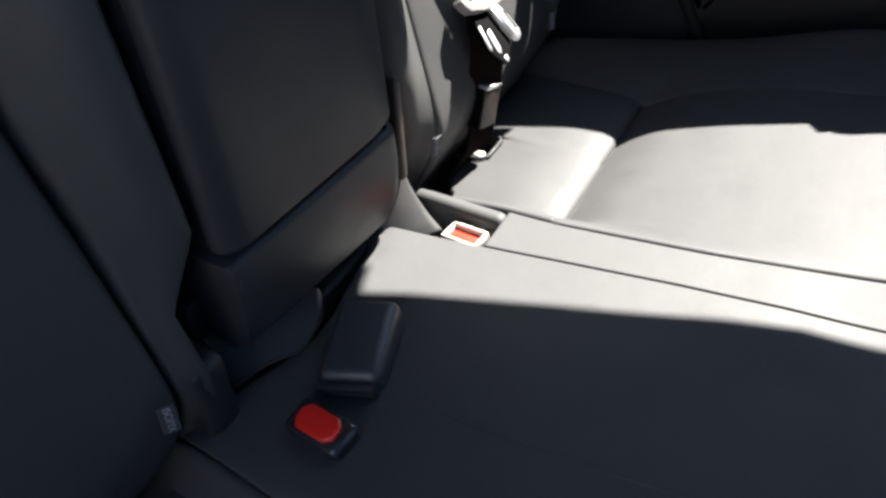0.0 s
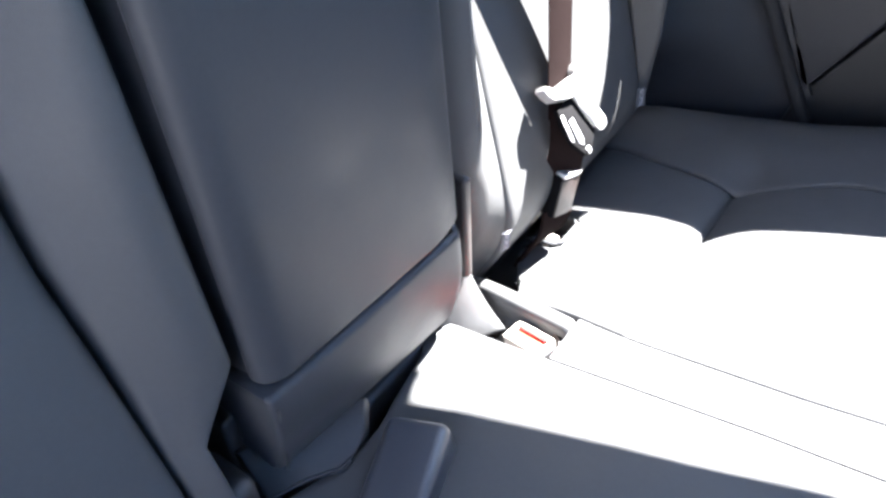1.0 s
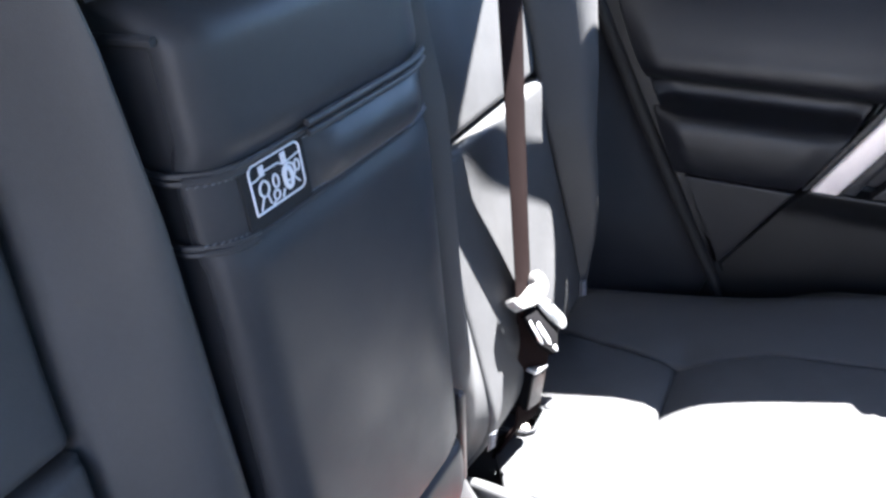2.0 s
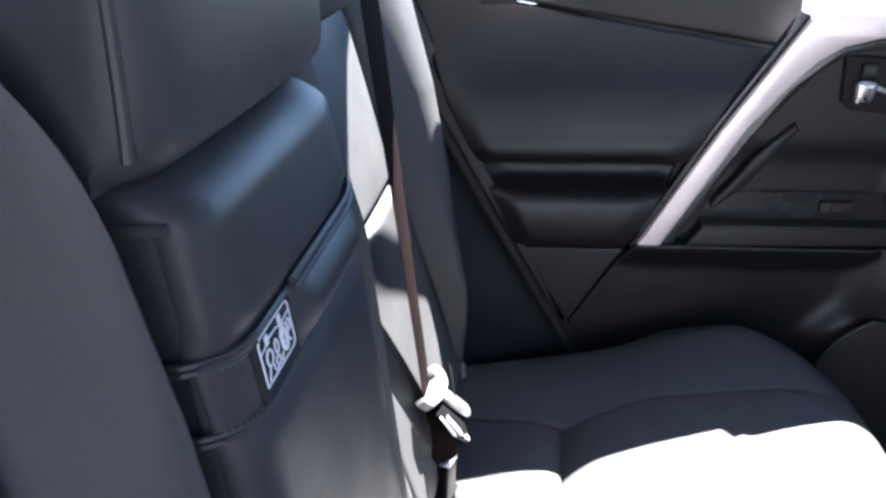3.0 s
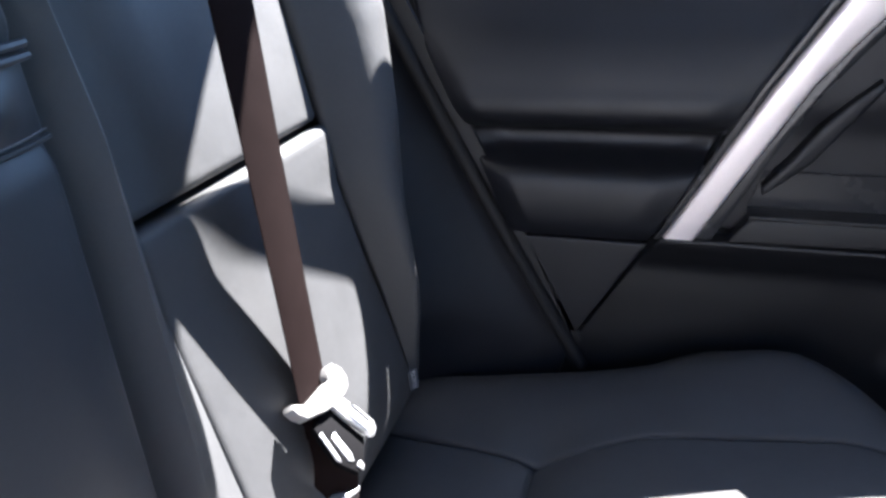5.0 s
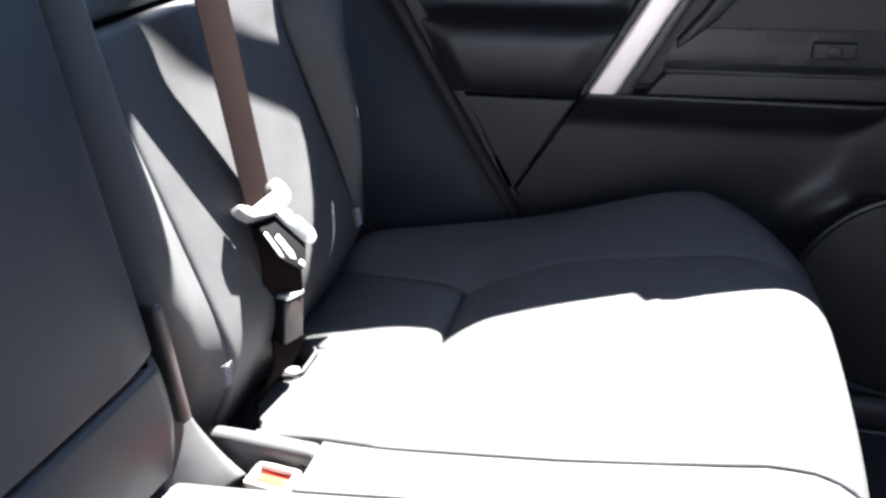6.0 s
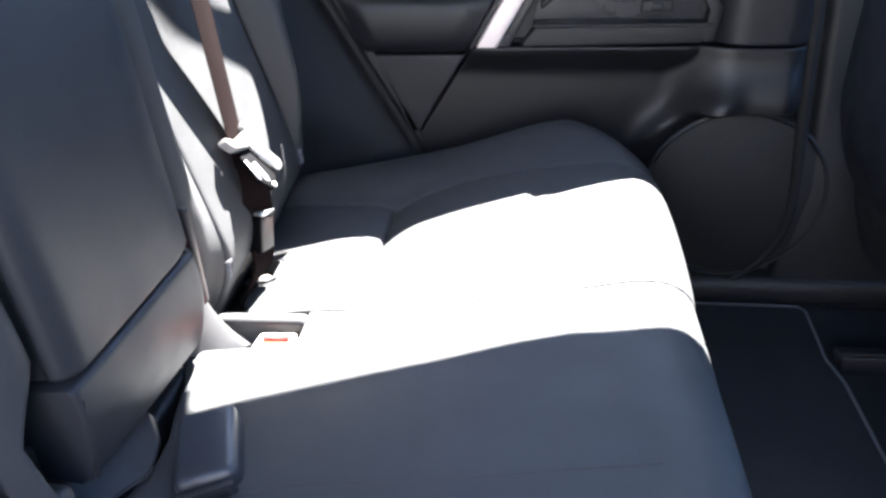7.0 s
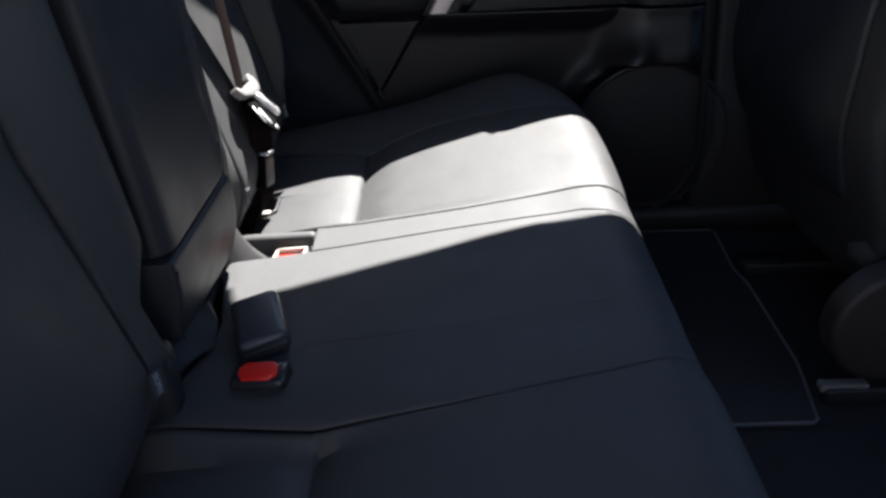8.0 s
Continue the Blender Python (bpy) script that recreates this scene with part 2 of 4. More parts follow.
def lettering(text, size, m, mat, parent, name="lettering"):
    c = bpy.data.curves.new(name, "FONT")
    c.body, c.size, c.align_x, c.align_y, c.extrude = text, size, "CENTER", "CENTER", 0.0002
    tmp = bpy.data.objects.new(name, c)
    scene.collection.objects.link(tmp)
    bpy.context.view_layer.update()
    me = bpy.data.meshes.new_from_object(tmp.evaluated_get(bpy.context.evaluated_depsgraph_get()))
    bpy.data.objects.remove(tmp)
    bm = bmesh.new()
    bm.from_mesh(me)
    bmesh.ops.transform(bm, matrix=m, verts=bm.verts)
    return part(name, bm, mat, parent, smooth=False)


# ---- the ground and the car's shell ----
MID = -0.184           # the car's middle line
FLOOR = 0.03


def across(y):
    """The same place on the other side of the middle line."""
    return 2 * MID - y


bm = bmesh.new()
bmesh.ops.create_grid(bm, x_segments=40, y_segments=40, size=400)
bmesh.ops.translate(bm, verts=bm.verts, vec=(0, 0, -0.42))
tagged(part("ground", bm, CONCRETE), "grey asphalt ground outside the parked car", "ground", kind="structure")

tagged(part("floor", block(-0.55, 2.1, -0.86, 0.56, FLOOR - 0.05, FLOOR, 0), CARPET), "black carpeted car floor", "floor", kind="structure")
tagged(part("ceiling", block(-1.4, 1.55, -0.765, 0.395, 1.300, 1.335, 0.01), HEADLINER), "pale grey cloth headliner", "ceiling", kind="structure")


def frame_wall(name, label, y0, y1, bars, mat=PILLAR):
    """A side of the shell out of bars (x-z outlines) between y0 and y1."""
    root = tagged(thing(name, (0.5, (y0 + y1) / 2, 0), label, "wall", kind="structure"))
    for piece, outline in bars:
        part(piece, slab(outline, y1, y0, "y", 0.008), mat, root)
    return root


# the far side, round its door
frame_wall("wall_far", "dark trimmed far side of the car with pillars and sill", 0.515, 0.60, [
    ("rear_quarter", [(-1.4, 0.0), (-0.30, 0.0), (-0.16, 0.85), (-1.4, 0.85)]),
    ("rear_pillar", [(-0.42, 0.85), (-0.16, 0.85), (-0.10, 1.258), (-0.50, 1.258)]),
    ("wheel_arch", [(-0.30, 0.0), (0.19, 0.0), (0.155, 0.28), (0.065, 0.50), (-0.005, 0.66), (-0.085, 0.85), (-0.16, 0.85)]),
    ("centre_pillar", [(0.70, 0.0), (1.0, 0.0), (0.98, 0.6), (0.92, 1.258), (0.70, 1.258), (0.72, 0.6)]),
    ("front_lower", [(1.0, 0.0), (2.1, 0.0), (2.1, 0.80), (1.0, 0.80)]),
])
# the rail's unseen lower edge is shaped to bound the seat's sun patch
header = [(1.7, 1.20), (0.75, 1.300), (0.66, 1.294), (0.60, 1.286), (0.54, 1.272), (0.49, 1.278), (0.42, 1.298), (0.37, 1.310), (0.323, 1.324), (0.26, 1.346), (0.225, 1.364), (0.213, 1.340), (0.205, 1.318), (0.17, 1.302), (0.13, 1.312), (0.105, 1.335), (0.085, 1.336), (0.06, 1.318), (0.035, 1.290), (0.01, 1.2575),
          (-0.013, 1.22), (-0.04, 1.16), (-0.07, 1.05), (-0.10, 0.92), (-0.125, 0.83), (-0.5, 0.83), (-0.5, 1.39), (1.7, 1.39)]
part("roof_rail_far", slab(header, 0.512, 0.500, "y", 0.002), HEADLINER)
part("roof_edge_far", slab([(-1.4, 1.326), (1.7, 1.326), (1.7, 1.335), (-1.4, 1.335)], 0.476, 0.396, "y", 0.003), HEADLINER)
tagged(bpy.data.objects["roof_edge_far"], "pale grey edge of the headliner", "trim", kind="structure")
tagged(bpy.data.objects["roof_rail_far"], "pale grey roof rail over the doors", "trim", kind="structure")
part("roof_rail_near", slab([(-1.4, 1.258), (1.7, 1.258), (1.7, 1.335), (-1.4, 1.335)], -0.873, -0.766, "y", 0.01), HEADLINER)
tagged(bpy.data.objects["roof_rail_near"], "pale grey roof rail over the near doors", "trim", kind="structure")
tagged(part("sill_far", block(0.10, 2.1, 0.475, 0.60, FLOOR, 0.085, 0.018), DARK_PLASTIC), "black plastic door sill plate", "trim", kind="structure")

tagged(part("pillar_trim_far", slab([(0.735, 0.06), (0.80, 0.06), (1.02, 0.03), (1.0, 0.6), (0.93, 1.258), (0.745, 1.258), (0.738, 0.6), (0.765, 0.25)], 0.54, 0.488, "y", 0.012, 3), PILLAR), "dark plastic centre pillar trim", "trim", kind="structure")

# the near side, with its rear doorway open
frame_wall("wall_near", "dark trimmed near side of the car with an open doorway", -0.97, -0.895, [
    ("rear_quarter", [(-1.4, 0.0), (-0.25, 0.0), (-0.25, 0.83), (-1.4, 0.83)]),
    ("rear_pillar", [(-0.50, 0.83), (-0.20, 0.83), (-0.10, 1.258), (-0.60, 1.258)]),
    ("door_sill", [(-0.25, 0.0), (0.72, 0.0), (0.72, 0.07), (-0.25, 0.07)]),
    ("centre_pillar", [(0.72, 0.0), (1.0, 0.0), (0.98, 0.6), (0.92, 1.258), (0.72, 1.258)]),
    ("front_lower", [(1.0, 0.0), (2.1, 0.0), (2.1, 0.80), (1.0, 0.80)]),
])
# the near rear door, unseen, stands open on its front hinges and blocks skylight
near_door = tagged(thing("car_door", (0.735, -0.935, 0.1), "rear car door standing wide open, dark trim inside", "car door"))
swing = Matrix.Translation((0.735, -0.935, 0)) @ pose(0, 0, 0, 0, 0, 68) @ Matrix.Translation((-0.735, 0.935, 0))
for piece, outline, back, front, mat in (
        ("door_panel", [(-0.10, 0.78), (-0.02, 0.60), (0.16, 0.25), (0.19, 0.02), (0.735, 0.02), (0.735, 0.78)], -0.985, -0.935, DARK_PLASTIC),
        ("door_skin", [(-0.11, 0.79), (-0.03, 0.60), (0.15, 0.24), (0.18, 0.0), (0.745, 0.0), (0.745, 0.79)], -1.010, -0.988, PAINT),
        ("window_frame", [(-0.11, 0.78), (-0.07, 0.78), (0.02, 1.20), (0.10, 1.23), (0.69, 1.23), (0.69, 0.78), (0.735, 0.78), (0.735, 1.265), (0.08, 1.265), (-0.01, 1.24)], -0.975, -0.945, PILLAR)):
    bm = slab(outline, back, front, "y", 0.006)
    bmesh.ops.transform(bm, matrix=swing, verts=bm.verts)
    part(piece, bm, mat, near_door)
# an added, unseen wall: cuts low skylight and bounces sun into the doorway
tagged(part("skylight_wall", block(-9, 11, -2.75, -2.55, -0.42, 1.75, 0.02), RENDER_WALL), "plain grey wall added out of view to limit skylight", "wall", kind="structure")
tagged(part("wall_rear", block(-1.44, -1.40, -0.97, 0.60, -0.1, 0.80, 0.01), DARK_PLASTIC), "dark tailgate lining", "wall", kind="structure")
for name, outline, back, front, axis, mat in (
        ("window_1", [(-1.4, 0.83), (-0.35, 0.83), (-0.42, 1.27), (-1.4, 1.27)], 0.555, 0.550, "y", PRIVACY),
        ("window_2", [(-1.4, 0.81), (-0.35, 0.81), (-0.42, 1.27), (-1.4, 1.27)], -0.925, -0.920, "y", PRIVACY),
        ("window_3", [(-0.95, 0.79), (0.58, 0.79), (0.50, 1.34), (-0.87, 1.34)], -1.425, -1.420, "x", PRIVACY),
        ("window_4", [(0.92, 0.79), (2.05, 0.79), (1.60, 1.27), (0.90, 1.27)], 0.555, 0.550, "y", GLASS),
        ("window_5", [(0.92, 0.79), (2.05, 0.79), (1.60, 1.27), (0.90, 1.27)], -0.925, -0.920, "y", GLASS)):
    w = tagged(part(name, slab(outline, back, front, axis, 0), mat, smooth=False), "tinted car window pane", "window", kind="structure")
    w.visible_shadow = False
screen = bmesh.new()
bmesh.ops.create_cube(screen, size=1)
bmesh.ops.transform(screen, matrix=Matrix.Translation((1.83, MID, 1.05)) @ pose(0, 0, 0, 0, -42, 0) @ Matrix.Diagonal((0.005, 1.42, 0.74, 1)), verts=screen.verts)
w = tagged(part("window_6", screen, GLASS, smooth=False), "tinted windscreen", "window", kind="structure")
w.visible_shadow = False
tagged(part("wall_front", block(2.0, 2.1, -0.97, 0.60, 0.0, 0.78, 0.03), DARK_PLASTIC), "dark dashboard", "wall", kind="structure")
tagged(part("roof", block(-1.45, 1.75, -0.89, 0.515, 1.386, 1.408, 0.012), PAINT), "silver painted car roof", "roof", kind="structure")
tagged(part("boot_floor", block(-1.4, -0.16, -0.86, 0.56, 0.28, 0.32, 0), CARPET), "black carpeted boot floor", "floor", kind="structure")

# ---- the far door ----
strut_x = along([0.327, 0.507, 0.650, 0.80], [0.137, 0.040, -0.034, -0.108])
pad_edge = along([0.327, 0.47, 0.61, 0.80], [0.143, 0.074, 0.015, -0.080])
trim_left = along([0.365, 0.485, 0.655, 0.794], [0.158, 0.234, 0.331, 0.420])
trim_right = along([0.485, 0.659, 0.755, 0.775], [0.268, 0.368, 0.451, 0.515])
door_front = along([0.05, 0.17, 0.39, 0.56, 0.80], [0.68, 0.745, 0.722, 0.714, 0.712])
door = tagged(thing("car_door", (0.35, 0.52, 0.1), "closed rear car door, black trim with silver bar", "car door"))


def door_panel(z0, z1, left, right, depth):
    """z0, z1: heights, or functions of x."""
    def place(u, v):
        lo, hi = (z0, z1) if not callable(z1) else (z0 if not callable(z0) else z0(0.15), z1(0.15))
        z = lo + (hi - lo) * u
        a, b = left(z), right(z)
        x = a + (b - a) * v
        lo, hi = (z0(x) if callable(z0) else z0), (z1(x) if callable(z1) else z1)
        z = lo + (hi - lo) * u
        return (x, 0.497 - depth(x, z), z)
    return place


def pad_top(x):
    return 0.830 - 0.190 * x


PROFILE = smooth_line([(0.470, 0, 0.004), (0.482, 0, 0.016), (0.500, 0, 0.027), (0.525, 0, 0.032), (0.548, 0, 0.031), (0.561, 0, 0.024), (0.569, 0, 0.008), (0.577, 0, -0.020), (0.590, 0, -0.028), (0.600, 0, -0.022), (0.607, 0, 0.004),
                       (0.615, 0, 0.022), (0.628, 0, 0.034), (0.642, 0, 0.035), (0.660, 0, 0.029), (0.70, 0, 0.018), (0.75, 0, 0.007), (0.84, 0, 0.004)], 6)


def upper_relief(x, z):
    """The upper door: a stuffed roll below, a soft hollow over it, and a rounded lip that runs back to the sill."""
    depth = float(np.interp(z, [p.x for p in PROFILE], [p.z for p in PROFILE]))
    return 0.006 + (depth - 0.006) * (0.25 + 0.75 * ease(x - pad_edge(z), -0.025, 0.030)) * (1 - 0.3 * ease(x - trim_left(z), -0.05, 0.0))


def door_pad_place(u, v):
    """Level rows up to 0.70, then rows that lean with the sill."""
    z = 0.478 + 0.222 * u / 0.72 if u < 0.72 else 0.70 + 0.10 * (u - 0.72) / 0.28
    a, b = pad_edge(z) - 0.008, trim_left(z) - 0.010
    x = a + (b - a) * v
    if u > 0.72:
        z = 0.70 + (pad_top(x) - 0.70) * (u - 0.72) / 0.28
    return (x, 0.497 - upper_relief(x, z) + 0.042 * ease(z, 0.66, 0.83), z)


part("door_pad", pad(door_pad_place, (0, -1, 0), 0.006, 0.02, step=0.004), SOFT_PLASTIC, door, "padded black upper door panel with a deep ledge")
part("corner_panel", pad(door_panel(0.345, 0.473, pad_edge, lambda z: trim_left(z) - 0.006, lambda x, z: 0.004), (0, -1, 0), 0.003, 0.02, step=0.02), SOFT_PLASTIC, door)
seal_line = [(strut_x(z) - 0.002, 0.488, z) for z in (0.30, 0.36, 0.42, 0.48, 0.54, 0.60, 0.66, 0.72, 0.80)]
part("door_seal", tube(smooth_line(seal_line, 4), 0.009, 12), RUBBER, door, "black rubber door seal")
part("door_edge", ribbon(smooth_line([((strut_x(z) + pad_edge(z)) / 2, 0.496, z) for z in (0.33, 0.42, 0.50, 0.58, 0.66, 0.74, 0.80)], 4), (1, 0, 0.4), 0.024, 0.006), DARK_PLASTIC, door, "dark moulded door edge")


def lower_relief(x, z):
    column = (0.034 + 0.022 * (1 - ease(z, 0.405, 0.475))) * ease(x, 0.52, 0.62) * ease(z, 0.372, 0.400) * (1 - 0.7 * ease(x, 0.69, 0.735))
    shelf = 0.022 * ease(z, 0.44, 0.49) * (1 - ease(x, 0.55, 0.60))
    ridge = 0.024 * math.exp(-((math.hypot(x - 0.650, z - 0.238) - 0.172) / 0.020) ** 2) * ease(z, 0.28, 0.37)
    return max(column, shelf) + ridge * (1 - ease(x, 0.58, 0.64))


part("lower_panel", pad(door_panel(0.07, 0.489, lambda z: trim_left(max(z, 0.33)) - 0.002 - 0.30 * max(0, 0.33 - z), door_front, lower_relief), (0, -1, 0), 0.004, 0.02, step=0.008), HARD_PLASTIC, door, "moulded black lower door panel")


def front_relief(x, z):
    return 0.034 * ease(x, 0.565, 0.62) * (1 - 0.7 * ease(x, 0.69, 0.735)) * (1 - ease(z, 0.60, 0.75)) - 0.010 * (1 - ease(x, 0.56, 0.60)) * (1 - ease(z, 0.60, 0.64))


part("front_panel", pad(door_panel(0.492, 0.770, lambda z: trim_right(z) + 0.012, door_front, front_relief), (0, -1, 0), 0.004, 0.02, step=0.012), SOFT_PLASTIC, door)

# the silver bar, which bends forward under the window
bar = [(0.234, 0.485), (0.268, 0.485), (0.318, 0.572), (0.368, 0.659), (0.410, 0.712), (0.440, 0.745), (0.468, 0.763), (0.505, 0.772), (0.708, 0.772),
       (0.708, 0.801), (0.52, 0.803), (0.465, 0.804), (0.440, 0.808), (0.426, 0.804), (0.412, 0.782), (0.331, 0.655)]
part("silver_bar", slab(bar, 0.499, 0.476, "y", 0.005, 3), SILVER, door, "satin silver diagonal trim bar")
edge_l = [(0.226, 0.485), (0.234, 0.485), (0.331, 0.655), (0.412, 0.782), (0.424, 0.803), (0.414, 0.806), (0.400, 0.782), (0.320, 0.655)]
part("bar_edge", slab(edge_l, 0.499, 0.480, "y", 0.002), GLOSS_BLACK, door)
edge_r = [(0.269, 0.485), (0.286, 0.485), (0.332, 0.572), (0.378, 0.652), (0.418, 0.703), (0.447, 0.735), (0.474, 0.752), (0.505, 0.760), (0.70, 0.760), (0.70, 0.771), (0.505, 0.771), (0.468, 0.762), (0.440, 0.744), (0.410, 0.711), (0.368, 0.658), (0.318, 0.571)]
part("bar_edge", slab(edge_r, 0.499, 0.482, "y", 0.002), GLOSS_BLACK, door)
grip = [(0.334, 0.542), (0.352, 0.556), (0.377, 0.579), (0.433, 0.656), (0.428, 0.664), (0.402, 0.640), (0.380, 0.616), (0.356, 0.580), (0.332, 0.552)]
part("pull_grip", slab(grip, 0.506, 0.484, "y", 0.004, 3), SOFT_PLASTIC, door, "black pull grip")

# the armrest with its tray and switch
tray = [(0.303, 0.489), (0.566, 0.493), (0.577, 0.503), (0.578, 0.523), (0.325, 0.518)]
part("armrest_lip", slab(tray, 0.50, 0.476, "y", 0.004, 3), DARK_PLASTIC, door, "ribbed lip of the door tray")
part("tray_floor", block(0.322, 0.578, 0.470, 0.505, 0.519, 0.524, 0.002), DARK_PLASTIC, door)
part("tray_back", slab([(0.322, 0.524), (0.580, 0.524), (0.572, 0.563), (0.335, 0.563)], 0.508, 0.500, "y", 0), GLOSS_BLACK, door)
part("tray_end", slab([(0.566, 0.500), (0.584, 0.495), (0.590, 0.545), (0.572, 0.566), (0.560, 0.560), (0.572, 0.540)], 0.505, 0.474, "y", 0.004), DARK_PLASTIC, door)
switch = part("window_switch", block(0.478, 0.522, 0.490, 0.502, 0.535, 0.552, 0.002), DARK_PLASTIC, door)
part("switch_key", block(0.492, 0.508, 0.487, 0.494, 0.538, 0.549, 0.002), DARK_PLASTIC, switch)

# the opener
cup = [(0.474, 0.752), (0.628, 0.738), (0.632, 0.726), (0.606, 0.676), (0.594, 0.670), (0.490, 0.682), (0.478, 0.692)]
opener = part("opener_cup", slab(cup, 0.499, 0.486, "y", 0.003), RUBBER, door, "black recessed cup of the door opener")
part("hinge_knob", block(0.484, 0.510, 0.462, 0.486, 0.694, 0.724, 0.006), CHROME, opener, "chrome hinge end of the opener")
part("lock_knob", block(0.492, 0.512, 0.474, 0.486, 0.726, 0.744, 0.004), DARK_PLASTIC, opener)
part("lever", ribbon(smooth_line([(0.508, 0.468, 0.716), (0.530, 0.464, 0.708), (0.555, 0.464, 0.701), (0.585, 0.467, 0.696), (0.602, 0.472, 0.695)], 6), (0, 0.4, 1), 0.006, 0.004), CHROME, opener, "chrome lever")

# the speaker
round_rim = [(0.650 + 0.146 * math.cos(a), 0.490, 0.238 + 0.146 * math.sin(a)) for a in [2 * math.pi * k / 48 for k in range(48)]]
speaker = part("speaker_rim", tube(round_rim, 0.0042, 8, closed=True), HARD_PLASTIC, door, "raised round speaker rim")
part("grille", slab([(p[0] * 0.97 + 0.650 * 0.03, p[2] * 0.97 + 0.238 * 0.03) for p in round_rim], 0.498, 0.489, "y", 0.003), GRILLE, speaker)

front_line = [(0.52, 0.492, 0.046), (0.60, 0.492, 0.052), (0.675, 0.492, 0.080), (0.728, 0.492, 0.140), (0.748, 0.492, 0.22), (0.735, 0.490, 0.38), (0.722, 0.490, 0.56), (0.718, 0.492, 0.80)]
part("front_seal", tube(smooth_line(front_line, 5), 0.010, 8), RUBBER, door, "black rubber seal along the door's front edge")

# the window: sill, frame, divider and panes
part("window_sill", pad(door_panel(lambda x: pad_top(x) + 0.002, lambda x: max(pad_top(x) + 0.006, 0.873), lambda z: -0.10, lambda z: 0.428, lambda x, z: -0.032 - 0.10 * (z - pad_top(x))), (0, -1, 0), 0.006, 0.02, step=0.03), DARK_PLASTIC, door)
part("sill_filler", block(-0.10, 0.428, 0.538, 0.556, 0.70, 0.802, 0.003), DARK_PLASTIC, door)
part("front_sill", block(0.432, 0.712, 0.488, 0.512, 0.760, 0.7905, 0.003), DARK_PLASTIC, door)
part("weatherstrip", block(-0.10, 0.430, 0.545, 0.556, 0.790, 0.812, 0.004), RUBBER, door)
part("door_skin", slab([(0.18, 0.0), (0.76, 0.0), (0.74, 0.78), (-0.12, 0.78), (-0.03, 0.62), (0.15, 0.25)], 0.61, 0.557, "y", 0.01), PAINT, door)
part("rear_frame", slab([(-0.16, 0.80), (-0.130, 0.80), (-0.075, 1.05), (-0.045, 1.16), (-0.08, 1.16)], 0.535, 0.513, "y", 0.004), DARK_PLASTIC, door)
part("front_frame", slab([(0.70, 0.83), (0.765, 0.83), (0.745, 1.258), (0.68, 1.258)], 0.535, 0.500, "y", 0.005), DARK_PLASTIC, door)
# the wide foot is added out of view, cut to shade the backrest's edge
part("divider", slab([(0.018, 0.82), (0.060, 0.82), (0.070, 0.829), (0.117, 0.830), (0.113, 0.904), (0.1070, 0.912), (0.0915, 0.895), (0.0800, 0.890), (0.0675, 0.896), (0.0600, 0.905), (0.0538, 0.920), (0.0540, 0.94), (0.0626, 1.056), (0.0753, 1.242), (0.0805, 1.335), (0.064, 1.335), (0.0600, 1.270), (0.0465, 1.110), (0.0275, 0.954), (0.024, 0.90)], 0.506, 0.499, "y", 0.001), DARK_PLASTIC, door)
pane = part("pane", slab([(0.03, 0.77), (0.72, 0.77), (0.70, 1.27), (0.06, 1.27)], 0.552, 0.549, "y", 0), GLASS, door, smooth=False)
pane.visible_shadow = False
pane = part("pane", slab([(-0.10, 0.81), (0.03, 0.81), (0.06, 1.27), (-0.03, 1.27)], 0.552, 0.549, "y", 0), GLASS, door, smooth=False)
pane.visible_shadow = False

# ---- the rear seats ----
LINE = smooth_line([(-0.055, 0, 0.285), (-0.030, 0, 0.301), (0.05, 0, 0.317), (0.136, 0, 0.334), (0.25, 0, 0.358), (0.36, 0, 0.381), (0.435, 0, 0.395), (0.461, 0, 0.394),
                    (0.480, 0, 0.381), (0.489, 0, 0.357), (0.490, 0, 0.31), (0.484, 0, 0.23), (0.470, 0, 0.13), (0.445, 0, 0.06)], 8)
STEPS = [0.0]
for a, b in zip(LINE, LINE[1:]):
    STEPS.append(STEPS[-1] + (b - a).length)
LX, LZ = [p.x for p in LINE], [p.z for p in LINE]


def dip(x):
    """How far the outer cushions sink towards their cross seam."""
    d = x - 0.1365
    if d > 0:
        return 0.006 * max(0, 1 - d / 0.12) ** 2 + 0.010 * max(0, 1 - d / 0.050) ** 2
    return 0.008 * max(0, 1 + d / 0.07) ** 2 + 0.006 * max(0, 1 + d / 0.016) ** 2


def cushion_at(s, y):
    """A place on the cushions' top and front, s metres from the back along them. The outer front corners are rounded."""
    x, z = float(np.interp(s, STEPS, LX)), float(np.interp(s, STEPS, LZ))
    out = max(0, abs(y - MID) - 0.44)
    x -= ease(x, 0.15, 0.48) * min(0.14, 2.1 * out ** 1.75)
    z -= dip(x) * ease(abs(y - MID), 0.186, 0.20) * (1 - ease(abs(y - MID), 0.45, 0.52))
    z += 0.034 * max(0, 1 - max(0, x) / 0.40) ** 1.2 * (1 - ease(abs(y - MID), 0.168, 0.200))
    z += 0.008 * ease(abs(y - MID), 0.44, 0.56) - 0.05 * ease(abs(y - MID), 0.58, 0.67)
    return (x, y, z)


def s_of(x):
    """How far along the cushions' top the place x lies (top side only)."""
    top = LX.index(max(LX))
    return float(np.interp(x, LX[:top], STEPS[:top]))


END = STEPS[-1]
gap_y = along([-0.03, 0.090, 0.164, 0.263, 0.350, 0.420, 0.470, 0.55], [-0.080, -0.073, -0.068, -0.063, -0.062, -0.065, -0.083, -0.10])
inner_y = along([-0.035, 0.10, 0.145, 0.28, 0.375, 0.42, 0.47, 0.50], [-0.004, -0.018, -0.020, -0.017, -0.011, -0.009, -0.015, -0.016])
